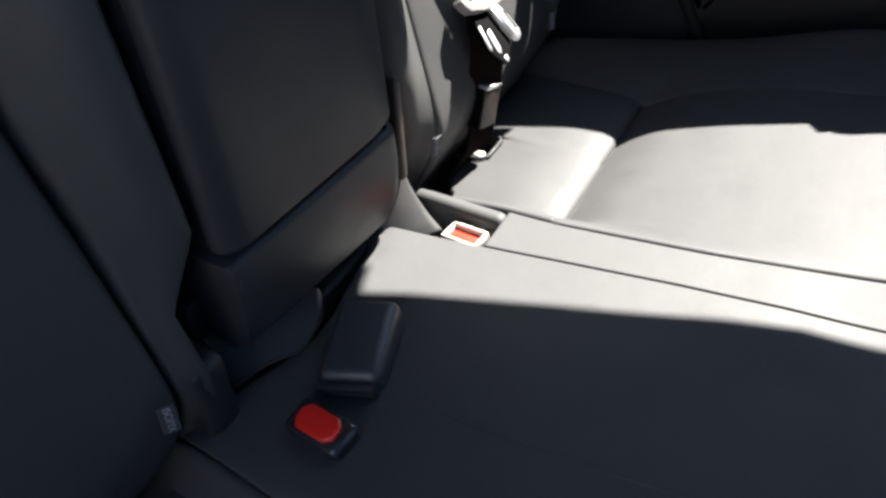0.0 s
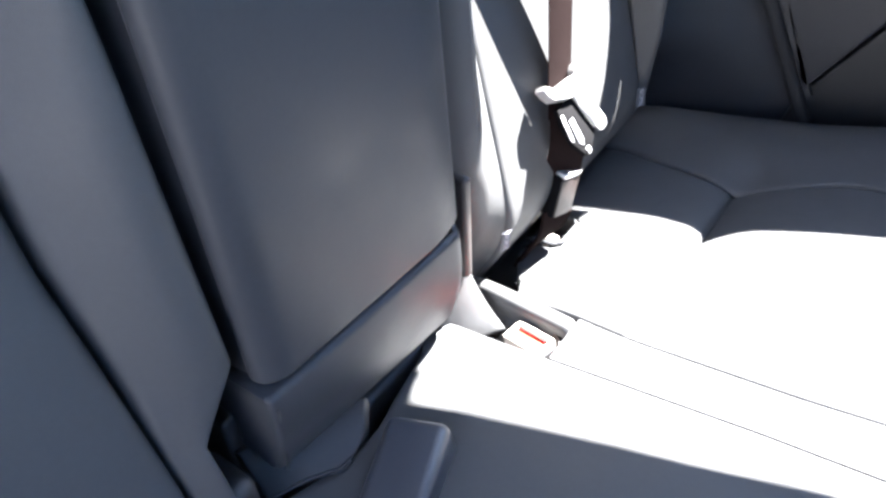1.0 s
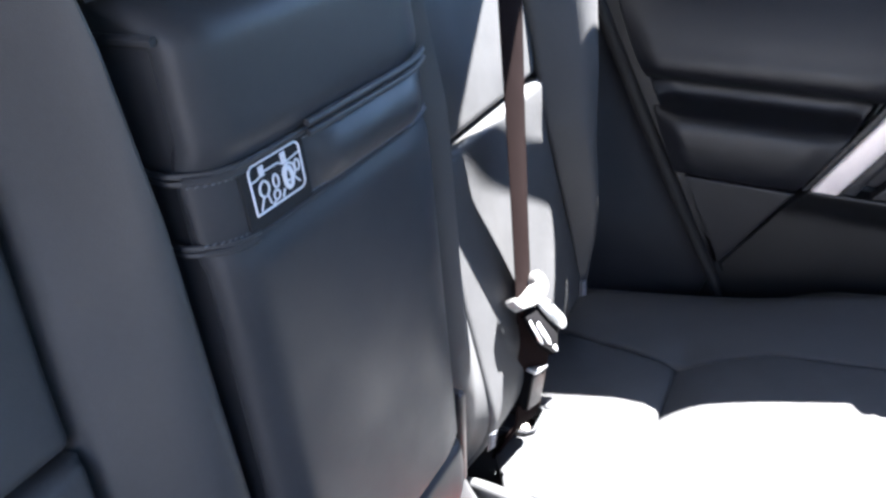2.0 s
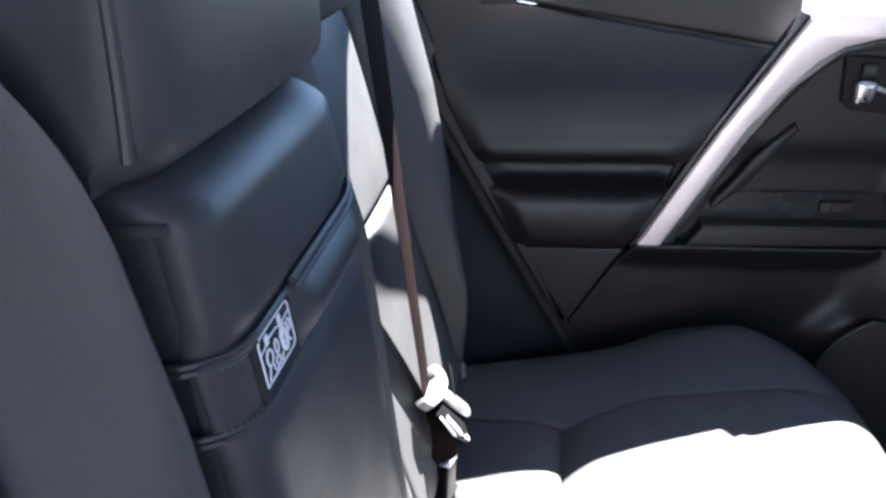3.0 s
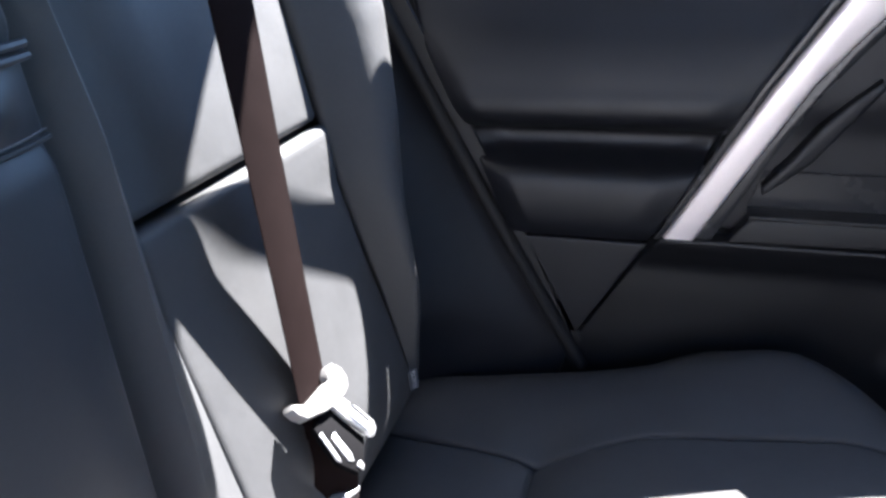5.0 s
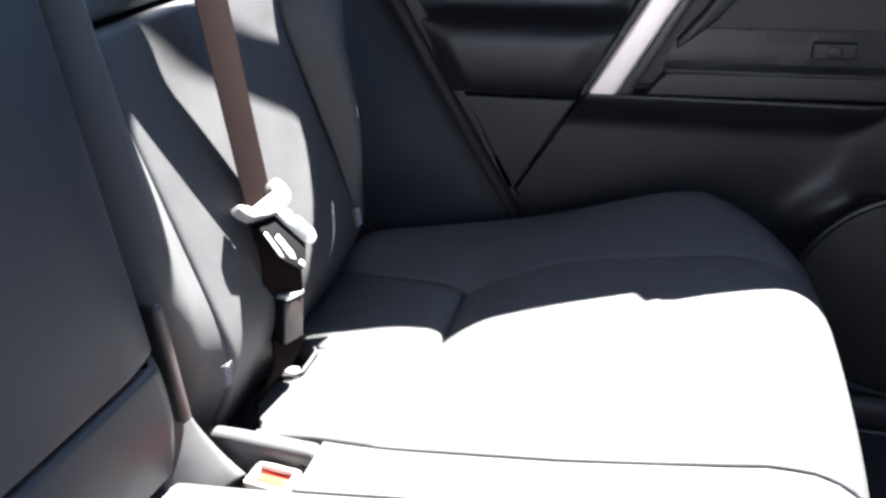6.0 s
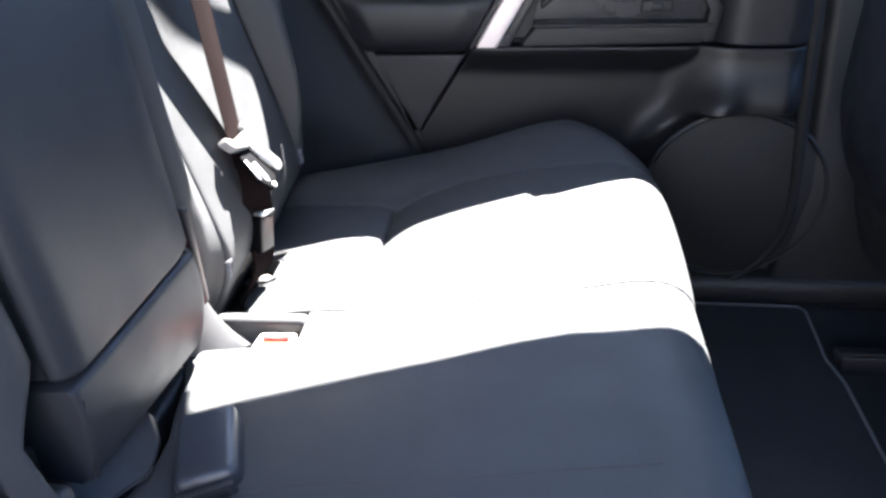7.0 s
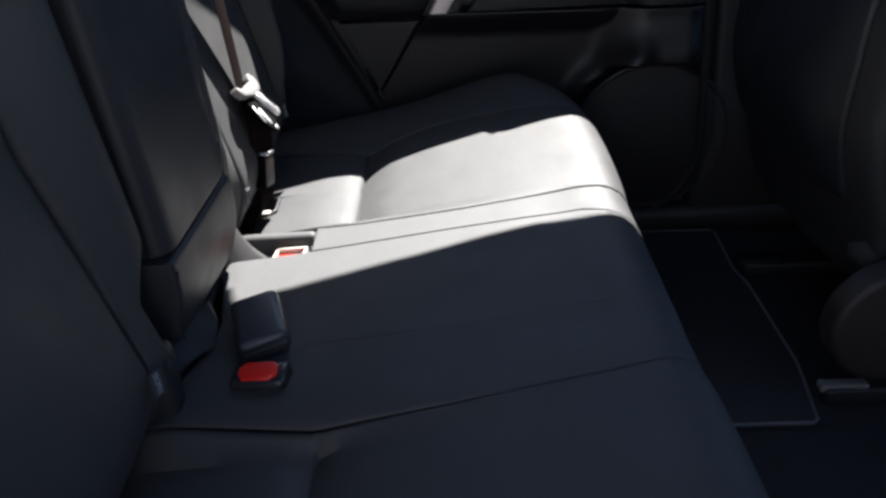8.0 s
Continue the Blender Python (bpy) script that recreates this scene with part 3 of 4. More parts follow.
outer_y = along([-0.05, 0.135, 0.241, 0.409, 0.479], [0.305, 0.262, 0.292, 0.281, 0.250])
near_y = along([-0.03, 0.139, 0.261, 0.364, 0.440], [-0.352, -0.369, -0.362, -0.352, -0.345])


def seat_panel(s0, s1, left, right, start=None):
    def place(u, v):
        low = start(v) if start else s0
        s = low + (s1 - low) * u
        x = float(np.interp(s, STEPS, LX)) if s < s_of(0.475) else 0.475
        a, b = left(x), right(x)
        return cushion_at(s, a + (b - a) * v)
    return place


UP = (0.3, 0, 1)
CROSS = s_of(0.1365)
BACKX = along([0.25, 0.29, 0.32, 0.35, 0.375, 0.40, 0.43, 0.665, 0.90], [-0.065, -0.046, -0.030, -0.014, -0.004, -0.001, -0.008, -0.0645, -0.1215])


def back_panel(z0, z1, left, right, depth):
    def place(u, v):
        z = z0 + (z1 - z0) * u
        a, b = left(z), right(z)
        y = a + (b - a) * v
        return (BACKX(z) + depth(v, z), y, z)
    return place


FRONT = (1, 0, 0.25)


def isofix_tag(at, parent, facing, up=(-0.07, 0, 0.997)):
    up = Vector(up).normalized()
    n = Vector(facing)
    n = (n - up * n.dot(up)).normalized()
    m = Matrix.Translation(at) @ Matrix((up.cross(n), up, n)).transposed().to_4x4()
    tag = part("isofix_tag", block(-0.0058, 0.0058, -0.0118, 0.0118, -0.0006, 0.0006, 0.0005, 1, m), TAG, parent, "small woven tag sewn into the seam")
    lettering("ISOFIX", 0.0072, m @ pose(0, 0, 0.0009, 0, 0, -90), TAG_THREAD, tag)


near_seam = along([0.30, 0.43, 0.54, 0.60, 0.65, 0.70, 0.78, 0.90], [-0.356, -0.351, -0.351, -0.352, -0.350, -0.343, -0.329, -0.319])


def seat_back(root, sign):
    """Insert, side and top panels of one outer place. sign: 1 for the far place, -1 for the near one."""
    side = (lambda y: y) if sign > 0 else across
    low = (lambda z: 0.010) if sign > 0 else near_seam
    lean = along([0.31, 0.40, 0.48, 0.55, 0.61, 0.70, 0.86], [0.298, 0.292, 0.286, 0.279, 0.275, 0.281, 0.288])
    part("back_insert", pad(back_panel(0.275, 0.664, low, lambda z: side(lean(z)), lambda v, z: 0.002 * (sign > 0) + 0.006 * ease(z, 0.60, 0.66)), FRONT, 0.008, 0.04, 0.0035 if sign > 0 else 0.006), LEATHER, root)
    part("upper_back", pad(back_panel(0.667, 0.888, low, lambda z: side(lean(z)), lambda v, z: -0.012 * ease(z, 0.84, 0.89)), FRONT, 0.007, 0.05, 0.004), LEATHER, root)

    # the side bolster stands out to an edge that runs down into the seam at the foot
    edge_y = along([0.31, 0.40, 0.43, 0.46, 0.52, 0.58, 0.66, 0.75, 0.88], [0.310, 0.304, 0.301, 0.298, 0.296, 0.304, 0.336, 0.366, 0.400])
    edge_x = along([0.31, 0.40, 0.43, 0.46, 0.50, 0.54, 0.60, 0.66, 0.75, 0.88], [0.000, 0.005, 0.015, 0.027, 0.038, 0.043, 0.047, 0.052, 0.056, 0.052])

    def wing(u, v):
        z = 0.28 + 0.608 * u
        a, b = lean(z) - 0.003, edge_y(z)
        if v < 0.6:
            t = v / 0.6
            y, x = a + (b - a) * t, edge_x(z) * float(np.interp(t, [0, 0.45, 0.55, 0.65, 0.80, 1], [0, 0.74, 0.86, 0.935, 0.985, 1]))
        else:
            t = (v - 0.6) / 0.4
            y, x = b + 0.030 * math.sin(math.pi / 2 * t), edge_x(z) - 0.10 * (1 - math.cos(math.pi / 2 * t))
        return (BACKX(z) + x, side(y), z)

    part("side_bolster", pad(wing, FRONT, 0.008, 0.03, step=0.007), LEATHER, root, "raised side bolster")


def crest(v, z, top=0.40):
    """The bolster climbs from the armrest to its crest and falls to the seam."""
    return far_ridge(z) * (1 - ease(v, top, 1.0)) - 0.030 * (1 - ease(v, 0.0, top))


def far_ridge(z):
    """How far the inner bolsters stand out beside the armrest."""
    return 0.010 + 0.185 * max(0, z - 0.44) - 0.16 * max(0, z - 0.74) - 0.026 * (1 - ease(z, 0.37, 0.47))


near_edge = along([0.46, 0.505, 0.60, 0.70, 0.77, 0.85, 0.93], [-0.328, -0.291, -0.288, -0.286, -0.287, -0.291, -0.300])
near_rim = along([0.46, 0.50, 0.60, 0.70, 0.77, 0.85, 0.93], [0.012, 0.022, 0.034, 0.047, 0.058, 0.068, 0.074])


def near_bolster(v, z):
    """From its rim beside the armrest the near bolster swells and then falls to the seam."""
    return near_rim(max(z, 0.46)) * (1 - ease(v, 0.05, 1.0)) + 0.010 * ease(z, 0.46, 0.54) * math.sin(math.pi * v) ** 1.3 - 6 * max(0, z - 0.87) ** 2


far_seat = thing("rear_seat", (0.2, 0.2, 0.05), "charcoal leather rear seat, empty and half sunlit", "car seat", "rear seats")


def slot_start(v):
    """Where the far rear cushion begins: cut back at its inner corner and round the belt slot."""
    return float(np.interp(v, [0, 0.06, 0.20, 0.25, 0.30, 0.31, 0.345, 0.355, 0.50, 0.515, 1], [0.085, 0.075, 0.045, 0.036, 0.036, 0.055, 0.058, 0.068, 0.068, 0.0, 0.0]))


part("rear_cushion", pad(seat_panel(0.0, CROSS + 0.0014, inner_y, outer_y, slot_start), UP, 0.0042, 0.05, 0.004, 0.008, rv=0.007), LEATHER, far_seat)
part("front_cushion", pad(seat_panel(CROSS - 0.0014, END, inner_y, outer_y), UP, 0.0036, 0.05, 0.006, 0.009, rv=0.0026), LEATHER, far_seat)
part("side_cushion", pad(seat_panel(0.0, END, lambda x: outer_y(x) + 0.001, lambda x: 0.470), UP, 0.008, 0.05), LEATHER, far_seat)
part("inner_strip", pad(seat_panel(s_of(0.092), END, gap_y, lambda x: inner_y(x) - 0.0010), UP, 0.0021, 0.05), LEATHER, far_seat)
part("pocket_rim", pad(seat_panel(0.0, s_of(0.093), lambda x: inner_y(x) - 0.019, lambda x: inner_y(x) - 0.001), UP, 0.008, 0.03), LEATHER, far_seat)
seat_back(far_seat, 1)
part("inner_bolster", pad(back_panel(0.28, 0.890, lambda z: -0.073 + 0.033 * (1 - ease(z, 0.38, 0.50)), lambda z: 0.021, crest), FRONT, 0.012, 0.05), LEATHER, far_seat, "rounded inner bolster")
part("seat_base", block(-0.10, 0.40, -0.03, 0.46, 0.04, 0.26, 0.02), DARK_PLASTIC, far_seat)
isofix_tag((0.008, -0.008, 0.393), far_seat, (1.0, -0.36, 0.12), (0.10, 0.0, 0.995))
isofix_tag((0.006, 0.281, 0.395), far_seat, (0.8, -0.55, 0.2))

near_seat = thing("rear_seat", (0.2, -0.5, 0.05), "charcoal leather rear seat in shade with centre armrest", "car seat", "rear seats")


def near_start(v):
    return s_of(float(np.interp(v, [0, 0.20, 0.42, 0.56, 0.65, 0.745, 0.84, 0.98, 1], [-0.030, -0.008, 0.014, 0.013, 0.006, 0.001, -0.005, -0.026, -0.030])))


part("centre_cushion", pad(seat_panel(0.02, END, near_y, lambda x: gap_y(x) - 0.0009, near_start), UP, 0.0021, 0.06), LEATHER, near_seat, "flat centre cushion")
part("rear_cushion", pad(seat_panel(0.0, CROSS + 0.0022, lambda x: near_y(x) - 0.001, lambda x: across(outer_y(x))), UP, 0.0035, 0.05, 0.004, rv=0.006), LEATHER, near_seat)
part("front_cushion", pad(seat_panel(CROSS - 0.0022, END, lambda x: near_y(x) - 0.001, lambda x: across(outer_y(x))), UP, 0.003, 0.05, 0.006, 0.009, rv=0.0026), LEATHER, near_seat)
part("side_cushion", pad(seat_panel(0.0, END, lambda x: across(outer_y(x)) - 0.001, lambda x: across(0.470)), UP, 0.008, 0.05), LEATHER, near_seat)
seat_back(near_seat, -1)
part("inner_bolster", pad(back_panel(0.28, 0.930, lambda z: near_edge(max(z, 0.46)), lambda z: near_seam(z) + 0.001, near_bolster), FRONT, 0.012, 0.05, step=0.008), LEATHER, near_seat, "rounded inner bolster")
part("seat_base", block(-0.10, 0.40, -0.83, -0.05, 0.04, 0.25, 0.02), DARK_PLASTIC, near_seat)
part("back_shell", block(-0.19, -0.125, -0.84, -0.075, 0.30, 0.84, 0.01, 2), CARPET, near_seat)
part("back_shell", block(-0.19, -0.125, -0.065, 0.47, 0.30, 0.84, 0.01, 2), CARPET, far_seat)
isofix_tag((0.012, -0.372, 0.407), near_seat, (0.85, -0.5, 0.2), (-0.10, 0.14, 0.98))

# the folded armrest in the middle of the back
arm_left = along([0.479, 0.60, 0.77, 0.86], [-0.2930, -0.2880, -0.2820, -0.2785])
arm_right = along([0.478, 0.60, 0.72, 0.79, 0.86], [-0.0730, -0.0680, -0.0620, -0.0605, -0.0650])


def face_x(z):
    return 0.0560 - 0.0872 * z


def arm_edge(y, z):
    """How far the armrest's face falls back towards its two sides."""
    a = min(1, max(0, 1 - (y - arm_left(z)) / 0.026))
    b = min(1, max(0, 1 - (arm_right(z) - y) / 0.050))
    return 0.016 * a ** 2.2 + 0.010 * b * b


def arm_place(z0, z1):
    def place(u, v):
        z = z0 - 0.010 * v * (1 - u) + (z1 - z0) * u
        top = max(0, z - 0.846)
        y = arm_left(z) + (arm_right(z) - arm_left(z)) * v
        x = face_x(z) - 75 * top * top - 0.0052 * ease(z, 0.735, 0.753) * (1 - ease(z, 0.787, 0.801))
        return (x - arm_edge(y, z), y, z)
    return place


armrest = part("armrest", pad(arm_place(0.4775, 0.882), (1, 0, 0.1), 0.006, 0.085, 0.003, 0.006, rv=0.010, skirt=(1, 0, 0.05)), GLOSSY_LEATHER, near_seat, "folded black leather centre armrest")


# the strap pocket across it
STRAP_L, STRAP_R = arm_left(0.77), arm_right(0.77)


def strap_x(y, z):
    """The strap's face: flat under the patch, slack and bulging beyond it."""
    slack = 0.0085 * ease(y, -0.209, -0.186) * (1 - ease(y, -0.105, -0.066)) * math.sin(math.pi * min(1, max(0, (z - 0.751) / 0.036)))
    return face_x(z) - 0.0014 + slack - arm_edge(y, z)


def strap_place(u, v):
    z = 0.751 + 0.036 * u
    y = STRAP_L + 0.0005 + (STRAP_R - 0.004 - STRAP_L) * v
    return (strap_x(y, z), y, z)


def strap_row(z, lift, start=STRAP_L + 0.002, count=26):
    step = (STRAP_R - 0.004 - start) / count
    return [(strap_x(start + step * k, z) + lift, start + step * k, z) for k in range(count + 1)]


part("strap", pad(strap_place, (1, 0, 0.1), 0.004, 0.012, 0.0012, 0.005), GLOSSY_LEATHER, armrest, "stitched leather pull strap")
part("strap_edge", tube(strap_row(0.7875, 0.0012), 0.0020, 6), GLOSSY_LEATHER, armrest)
part("strap_edge", tube(strap_row(0.7505, 0.0010), 0.0016, 6), GLOSSY_LEATHER, armrest)
part("strap_welt", tube(strap_row(0.7915, 0.0040, -0.206, 14), 0.0022, 8), GLOSSY_LEATHER, armrest, "raised welt over the strap opening")
part("strap_welt", tube(strap_row(0.7862, 0.0040, -0.206, 14), 0.0020, 8), GLOSSY_LEATHER, armrest)
for z in (0.7838, 0.7540):
    row = strap_row(z, 0.0010)
    dashes = bmesh.new()
    for p, q in zip(row, row[1:]):
        p, q = Vector(p), Vector(q)
        for k in range(3):
            a = p.lerp(q, (k + 0.15) / 3)
            b = p.lerp(q, (k + 0.8) / 3)
            bmesh.ops.create_cube(dashes, size=1, matrix=Matrix.Translation((a + b) / 2) @ Matrix.Diagonal((0.0007, (b - a).length, 0.0007, 1)))
    tagged(part("stitching", dashes, THREAD, armrest, smooth=False), kind="stuff")


def round_left(z, lift, reach=0.030):
    """A line round the armrest's left edge at the height z, from the face to the side."""
    x0, y0 = face_x(z) - 0.016, arm_left(z)
    line = [(face_x(z) - arm_edge(y0 + d, z) + lift, y0 + d + 0.002, z) for d in (0.026, 0.020, 0.014, 0.008)]
    return line + [(x0 - 0.004, y0 - lift * 0.5, z), (x0 - 0.012, y0 - lift, z), (x0 - reach, y0 - lift, z + 0.001)]


for z in (0.789, 0.7855, 0.7525, 0.749):
    part("side_welt", tube(smooth_line(round_left(z, 0.0002), 4), 0.0017, 6), GLOSSY_LEATHER, armrest)
part("side_welt", tube([(face_x(0.846) - 0.012 - 0.075 * k, arm_left(0.85) + 0.003 * (1 - k), 0.850 - 0.003 * k) for k in (0, 0.15, 0.4, 0.7, 1)], 0.0026, 6), GLOSSY_LEATHER, armrest)
PATCH_L, PATCH_R = -0.2600, -0.2090


def patch_place(u, v):
    y, z = PATCH_L + (PATCH_R - PATCH_L) * v, 0.7512 + 0.0362 * u
    return (strap_x(y, z) + 0.0017, y, z)


patch = part("patch", pad(patch_place, (1, 0, 0.1), 0.001, 0.003), PATCH, armrest, "black woven patch on the strap")


def patch_line(points, r=0.0005):
    return tube([(strap_x(y, z) + 0.0019, y, z) for y, z in points], r, 5)


def printed(name, points, r=0.0005):
    """A printed stroke; points in millimetres from the frame's lower left corner."""
    part(name, patch_line([(fy0 + 0.001 * a * (1.15 if name != "printed_frame" else 1), fz0 + 0.001 * b) for a, b in points], r), TAG_INK, patch)


# a printed pictogram, as plain strokes
fy0, fy1, fz0, fz1 = -0.2535, -0.2138, 0.7600, 0.7850
fw, fh = 1000 * (fy1 - fy0), 1000 * (fz1 - fz0)
printed("printed_frame", [(0, 0), (0, fh - 3), (1, fh - 1), (3, fh), (fw - 3, fh), (fw - 1, fh - 1), (fw, fh - 3), (fw, 3), (fw - 1, 1), (fw - 3, 0), (0, 0)], 0.0006)
printed("printed_rule", [(0.5, 17), (5, 17.5), (9, 19.5), (19, 19.5), (22, 17.5), (34, 19)])
for x, y, w, h, r in ((7, 20.5, 3.4, 5, 0.0009), (22, 21, 3.6, 5, 0.0009)):
    printed("printed_block", [(x, y + h / 2), (x, y - h / 2), (x + w / 2, y - h / 2), (x + w / 2, y + h / 2)], r)
for x, y, w, h, r in ((7.5, 11, 6, 8, 0.0007), (15.5, 11.5, 3.6, 7, 0.0006), (24, 9.5, 5, 11, 0.0013), (25, 12, 8.5, 9, 0.0007), (31, 13, 3.2, 6, 0.0006), (14.5, 4.5, 4, 5, 0.0006)):
    printed("printed_oval", [(x + w / 2 * math.cos(k * math.pi / 8), y + h / 2 * math.sin(k * math.pi / 8)) for k in range(17)], r)
for x, y, e, f in ((6, 7, 3, 1), (9, 7, 10, 2), (13, 2, 11, 0.8), (20, 5, 18, 1), (28, 8, 31, 4)):
    printed("printed_stroke", [(x, y), (e, f)], 0.0006)


# the pad under the armrest
def lower_pad(u, v):
    z = 0.4750 - 0.011 * v - 0.0920 * u
    y = -0.292 + 0.233 * v
    x = 0.015 + 0.006 * math.sin(math.pi * min(1, u * 1.05)) - 0.030 * ease(v, 0.86, 1.0) - 0.014 * u
    return (x, y, z - 0.018 * v * u)


part("lower_pad", pad(lower_pad, (1, 0, 0), 0.005, 0.09, 0.003, 0.006), GLOSSY_LEATHER, near_seat, "black leather pad below the armrest")
part("pad_seam", tube([(0.017 - 0.010 * u, -0.288, 0.464 - 0.076 * u) for u in (0, 0.3, 0.6, 1)], 0.0011, 6), PIPING, near_seat)
FLAP = smooth_line([(-0.006, -0.056, 0.448), (-0.007, -0.050, 0.410), (-0.003, -0.045, 0.375), (0.012, -0.043, 0.345), (0.034, -0.046, 0.324)], 6)


def gap_flap(u, v):
    """A soft leather end that hangs beside the pad and flares forward to the pocket."""
    k = u * (len(FLAP) - 1)
    i = min(int(k), len(FLAP) - 2)
    edge = FLAP[i].lerp(FLAP[i + 1], k - i)
    back = Vector((-0.014 + 0.004 * u, -0.066 - 0.032 * u, 0.446 - 0.142 * u))
    return tuple(back.lerp(edge, v))


part("gap_flap", pad(gap_flap, (0.6, -0.4, 0.5), 0.004, 0.010, 0.003, 0.008), LEATHER, far_seat, "leather flap over the seat gap")
part("hinge_cover", block(-0.05, 0.003, -0.063, -0.052, 0.385, 0.492, 0.004), BROWN_PLASTIC, far_seat, "dark brown plastic hinge cover")
part("hinge_cover", block(-0.04, 0.008, -0.343, -0.312, 0.29, 0.412, 0.009), DARK_PLASTIC, near_seat, "black plastic hinge cover")
HEM_X, HEM_Z = along([0, 0.25, 0.5, 0.75, 1], [-0.014, 0.000, 0.016, 0.022, 0.004]), along([0, 0.5, 1], [0.346, 0.348, 0.372])


def tuck(u, v):
    """A loose sheet from under the pad down to the cushion."""
    return (-0.030 + (HEM_X(u) + 0.030) * v, -0.300 + 0.095 * u, (0.390 - 0.012 * u) * (1 - v) + HEM_Z(u) * v + 0.003 * math.sin(9 * u + 5 * v) * v)


part("tuck_flap", pad(tuck, (0.8, 0, 0.6), 0.002, 0.006, 0.002), GLOSSY_LEATHER, near_seat, "loose leather flap tucked in the gap")
part("flap_hem", tube([tuple(Vector(tuck(u, 1)) + Vector((0.001, 0, 0.001))) for u in (0, 0.1, 0.2, 0.3, 0.4, 0.5, 0.6)], 0.0016, 6), GLOSSY_LEATHER, near_seat)
stitch = [tuple(Vector(cushion_at(s_of(x), y)) + Vector((0, 0, 0.0001))) for x, y in ((0.092, -0.272), (0.125, -0.258), (0.20, -0.256), (0.28, -0.254), (0.36, -0.250), (0.42, -0.249))]
part("stitch_line", tube(smooth_line(stitch, 5), 0.0007, 5), PIPING, near_seat)
part("gap_wall", block(-0.125, -0.055, -0.83, 0.46, 0.20, 0.345, 0.004), DARK_PLASTIC, near_seat)
part("gap_wall", block(-0.10, -0.035, -0.302, -0.080, 0.30, 0.42, 0.004), DARK_PLASTIC, near_seat)
part("gap_filler", block(-0.06, -0.010, -0.300, -0.100, 0.25, 0.338, 0.006), DARK_PLASTIC, near_seat)
part("gap_floor", block(-0.05, 0.10, -0.34, 0.02, 0.22, 0.27, 0.004), DARK_PLASTIC, near_seat)


def headrest(root, y0, y1, z0, z1, x_front, depth, taper, lean=0.10):
    """A headrest that narrows upwards by taper on each side."""
    def left(z):
        return y0 + taper * (z - z0)

    def place(u, v):
        z = z0 + (z1 - z0) * u
        a, b = left(z), y0 + y1 - left(z)
        return (x_front - 0.004 * (2 * u - 1) ** 2 - 0.004 * (2 * v - 1) ** 4 - lean * (z1 - z0) * u, a + (b - a) * v, z)

    hr = part("headrest", pad(place, (1, 0, 0.1), 0.022, depth, 0.006, 0.010), GLOSSY_LEATHER, root, "padded black leather headrest")
    for side in (1, -1):
        rim = []
        for k in range(13):
            z = z0 + 0.014 + (z1 - z0 - 0.028) * k / 12
            y = left(z) + 0.0055
            x = place((z - z0) / (z1 - z0), 0.0)[0] - 0.0075
            rim.append((x, y if side > 0 else y0 + y1 - y, z))
        part("piping", tube(rim, 0.0026, 8), PIPING, hr)
    for y in (y0 + 0.055, y1 - 0.055):
        part("post", tube([(x_front - 0.055, y, z0 - 0.055), (x_front - 0.055, y, z0 + 0.03)], 0.006, 12), CHROME, hr, "chrome headrest post")
    return hr


headrest(near_seat, -0.291, -0.050, 0.866, 1.04, -0.020, 0.085, 0.12, 0.02)
headrest(far_seat, 0.050, 0.238, 0.858, 1.06, -0.074, 0.07, 0.10)

def arch_trim(u, v):
    z = 0.27 + 0.60 * u
    x0, x1 = BACKX(z) - 0.055, strut_x(z) - 0.010
    k = v ** 1.6
    return (x0 + (x1 - x0) * k, 0.300 + 0.212 * v ** 0.75, z)


tagged(part("arch_trim", pad(arch_trim, (1, -0.8, 0), 0.003, 0.01, step=0.012), SOFT_PLASTIC), "black moulded wheel arch trim beside the backrest", "trim", kind="structure")

# ---- belts and buckles ----
belt = thing("seat_belt", (0.0, 0.105, 0.32), "brown-grey seat belt hanging before the backrest, tongue unlatched", "seat belt")
hang = [(0.031 - 0.080 * z, 0.0915 + 0.0342 * z, z) for z in (0.466, 0.484, 0.502, 0.55, 0.60, 0.65, 0.70, 0.76, 0.82, 0.90, 1.0, 1.10, 1.18)]
turns = [(c, 1, 0) for c in (-0.06, -0.06, -0.06, -0.06, -0.05, -0.03, 0.0, 0.04, 0.07, 0.09, 0.10, 0.10, 0.10)]
part("webbing", ribbon(hang, turns, 0.0465, 0.0014), WEBBING, belt)
hold = Vector((0.0, 0.108, 0.494))
down = Vector((0.60, -0.03, -0.80)).normalized()
wide = Vector((0, 1, 0)) - down * down.y
wide.normalize()
mt = Matrix.Translation(hold) @ Matrix((wide, down, wide.cross(down))).transposed().to_4x4()


def tongue_part(name, outline, back, front, mat, parent, label="", r=0.0015):
    bm = slab(outline, back, front, "z", r)
    bmesh.ops.transform(bm, matrix=mt, verts=bm.verts)
    return part(name, bm, mat, parent, label)


CAP = [(-0.040, -0.011), (-0.037, -0.014), (-0.029, -0.009), (-0.025, -0.0045), (0.011, -0.0045), (0.014, -0.009), (0.019, -0.013), (0.026, -0.012), (0.031, -0.004), (0.030, 0.005), (0.024, 0.011), (0.016, 0.013), (0.008, 0.013), (-0.004, 0.012), (-0.014, 0.010), (-0.024, 0.006), (-0.033, 0.003), (-0.038, -0.004)]
tongue = tongue_part("tongue", CAP, 0.005, -0.006, GREY_PLASTIC, belt, "pale grey plastic belt tongue with a metal blade", 0.003)
blade = tongue_part("blade", [(-0.003, 0.010), (0.010, 0.012), (0.018, 0.028), (0.023, 0.046), (0.020, 0.052), (0.013, 0.054), (0.007, 0.044), (0.001, 0.028)], 0.0012, -0.0045, STEEL, tongue, "chrome tongue blade")
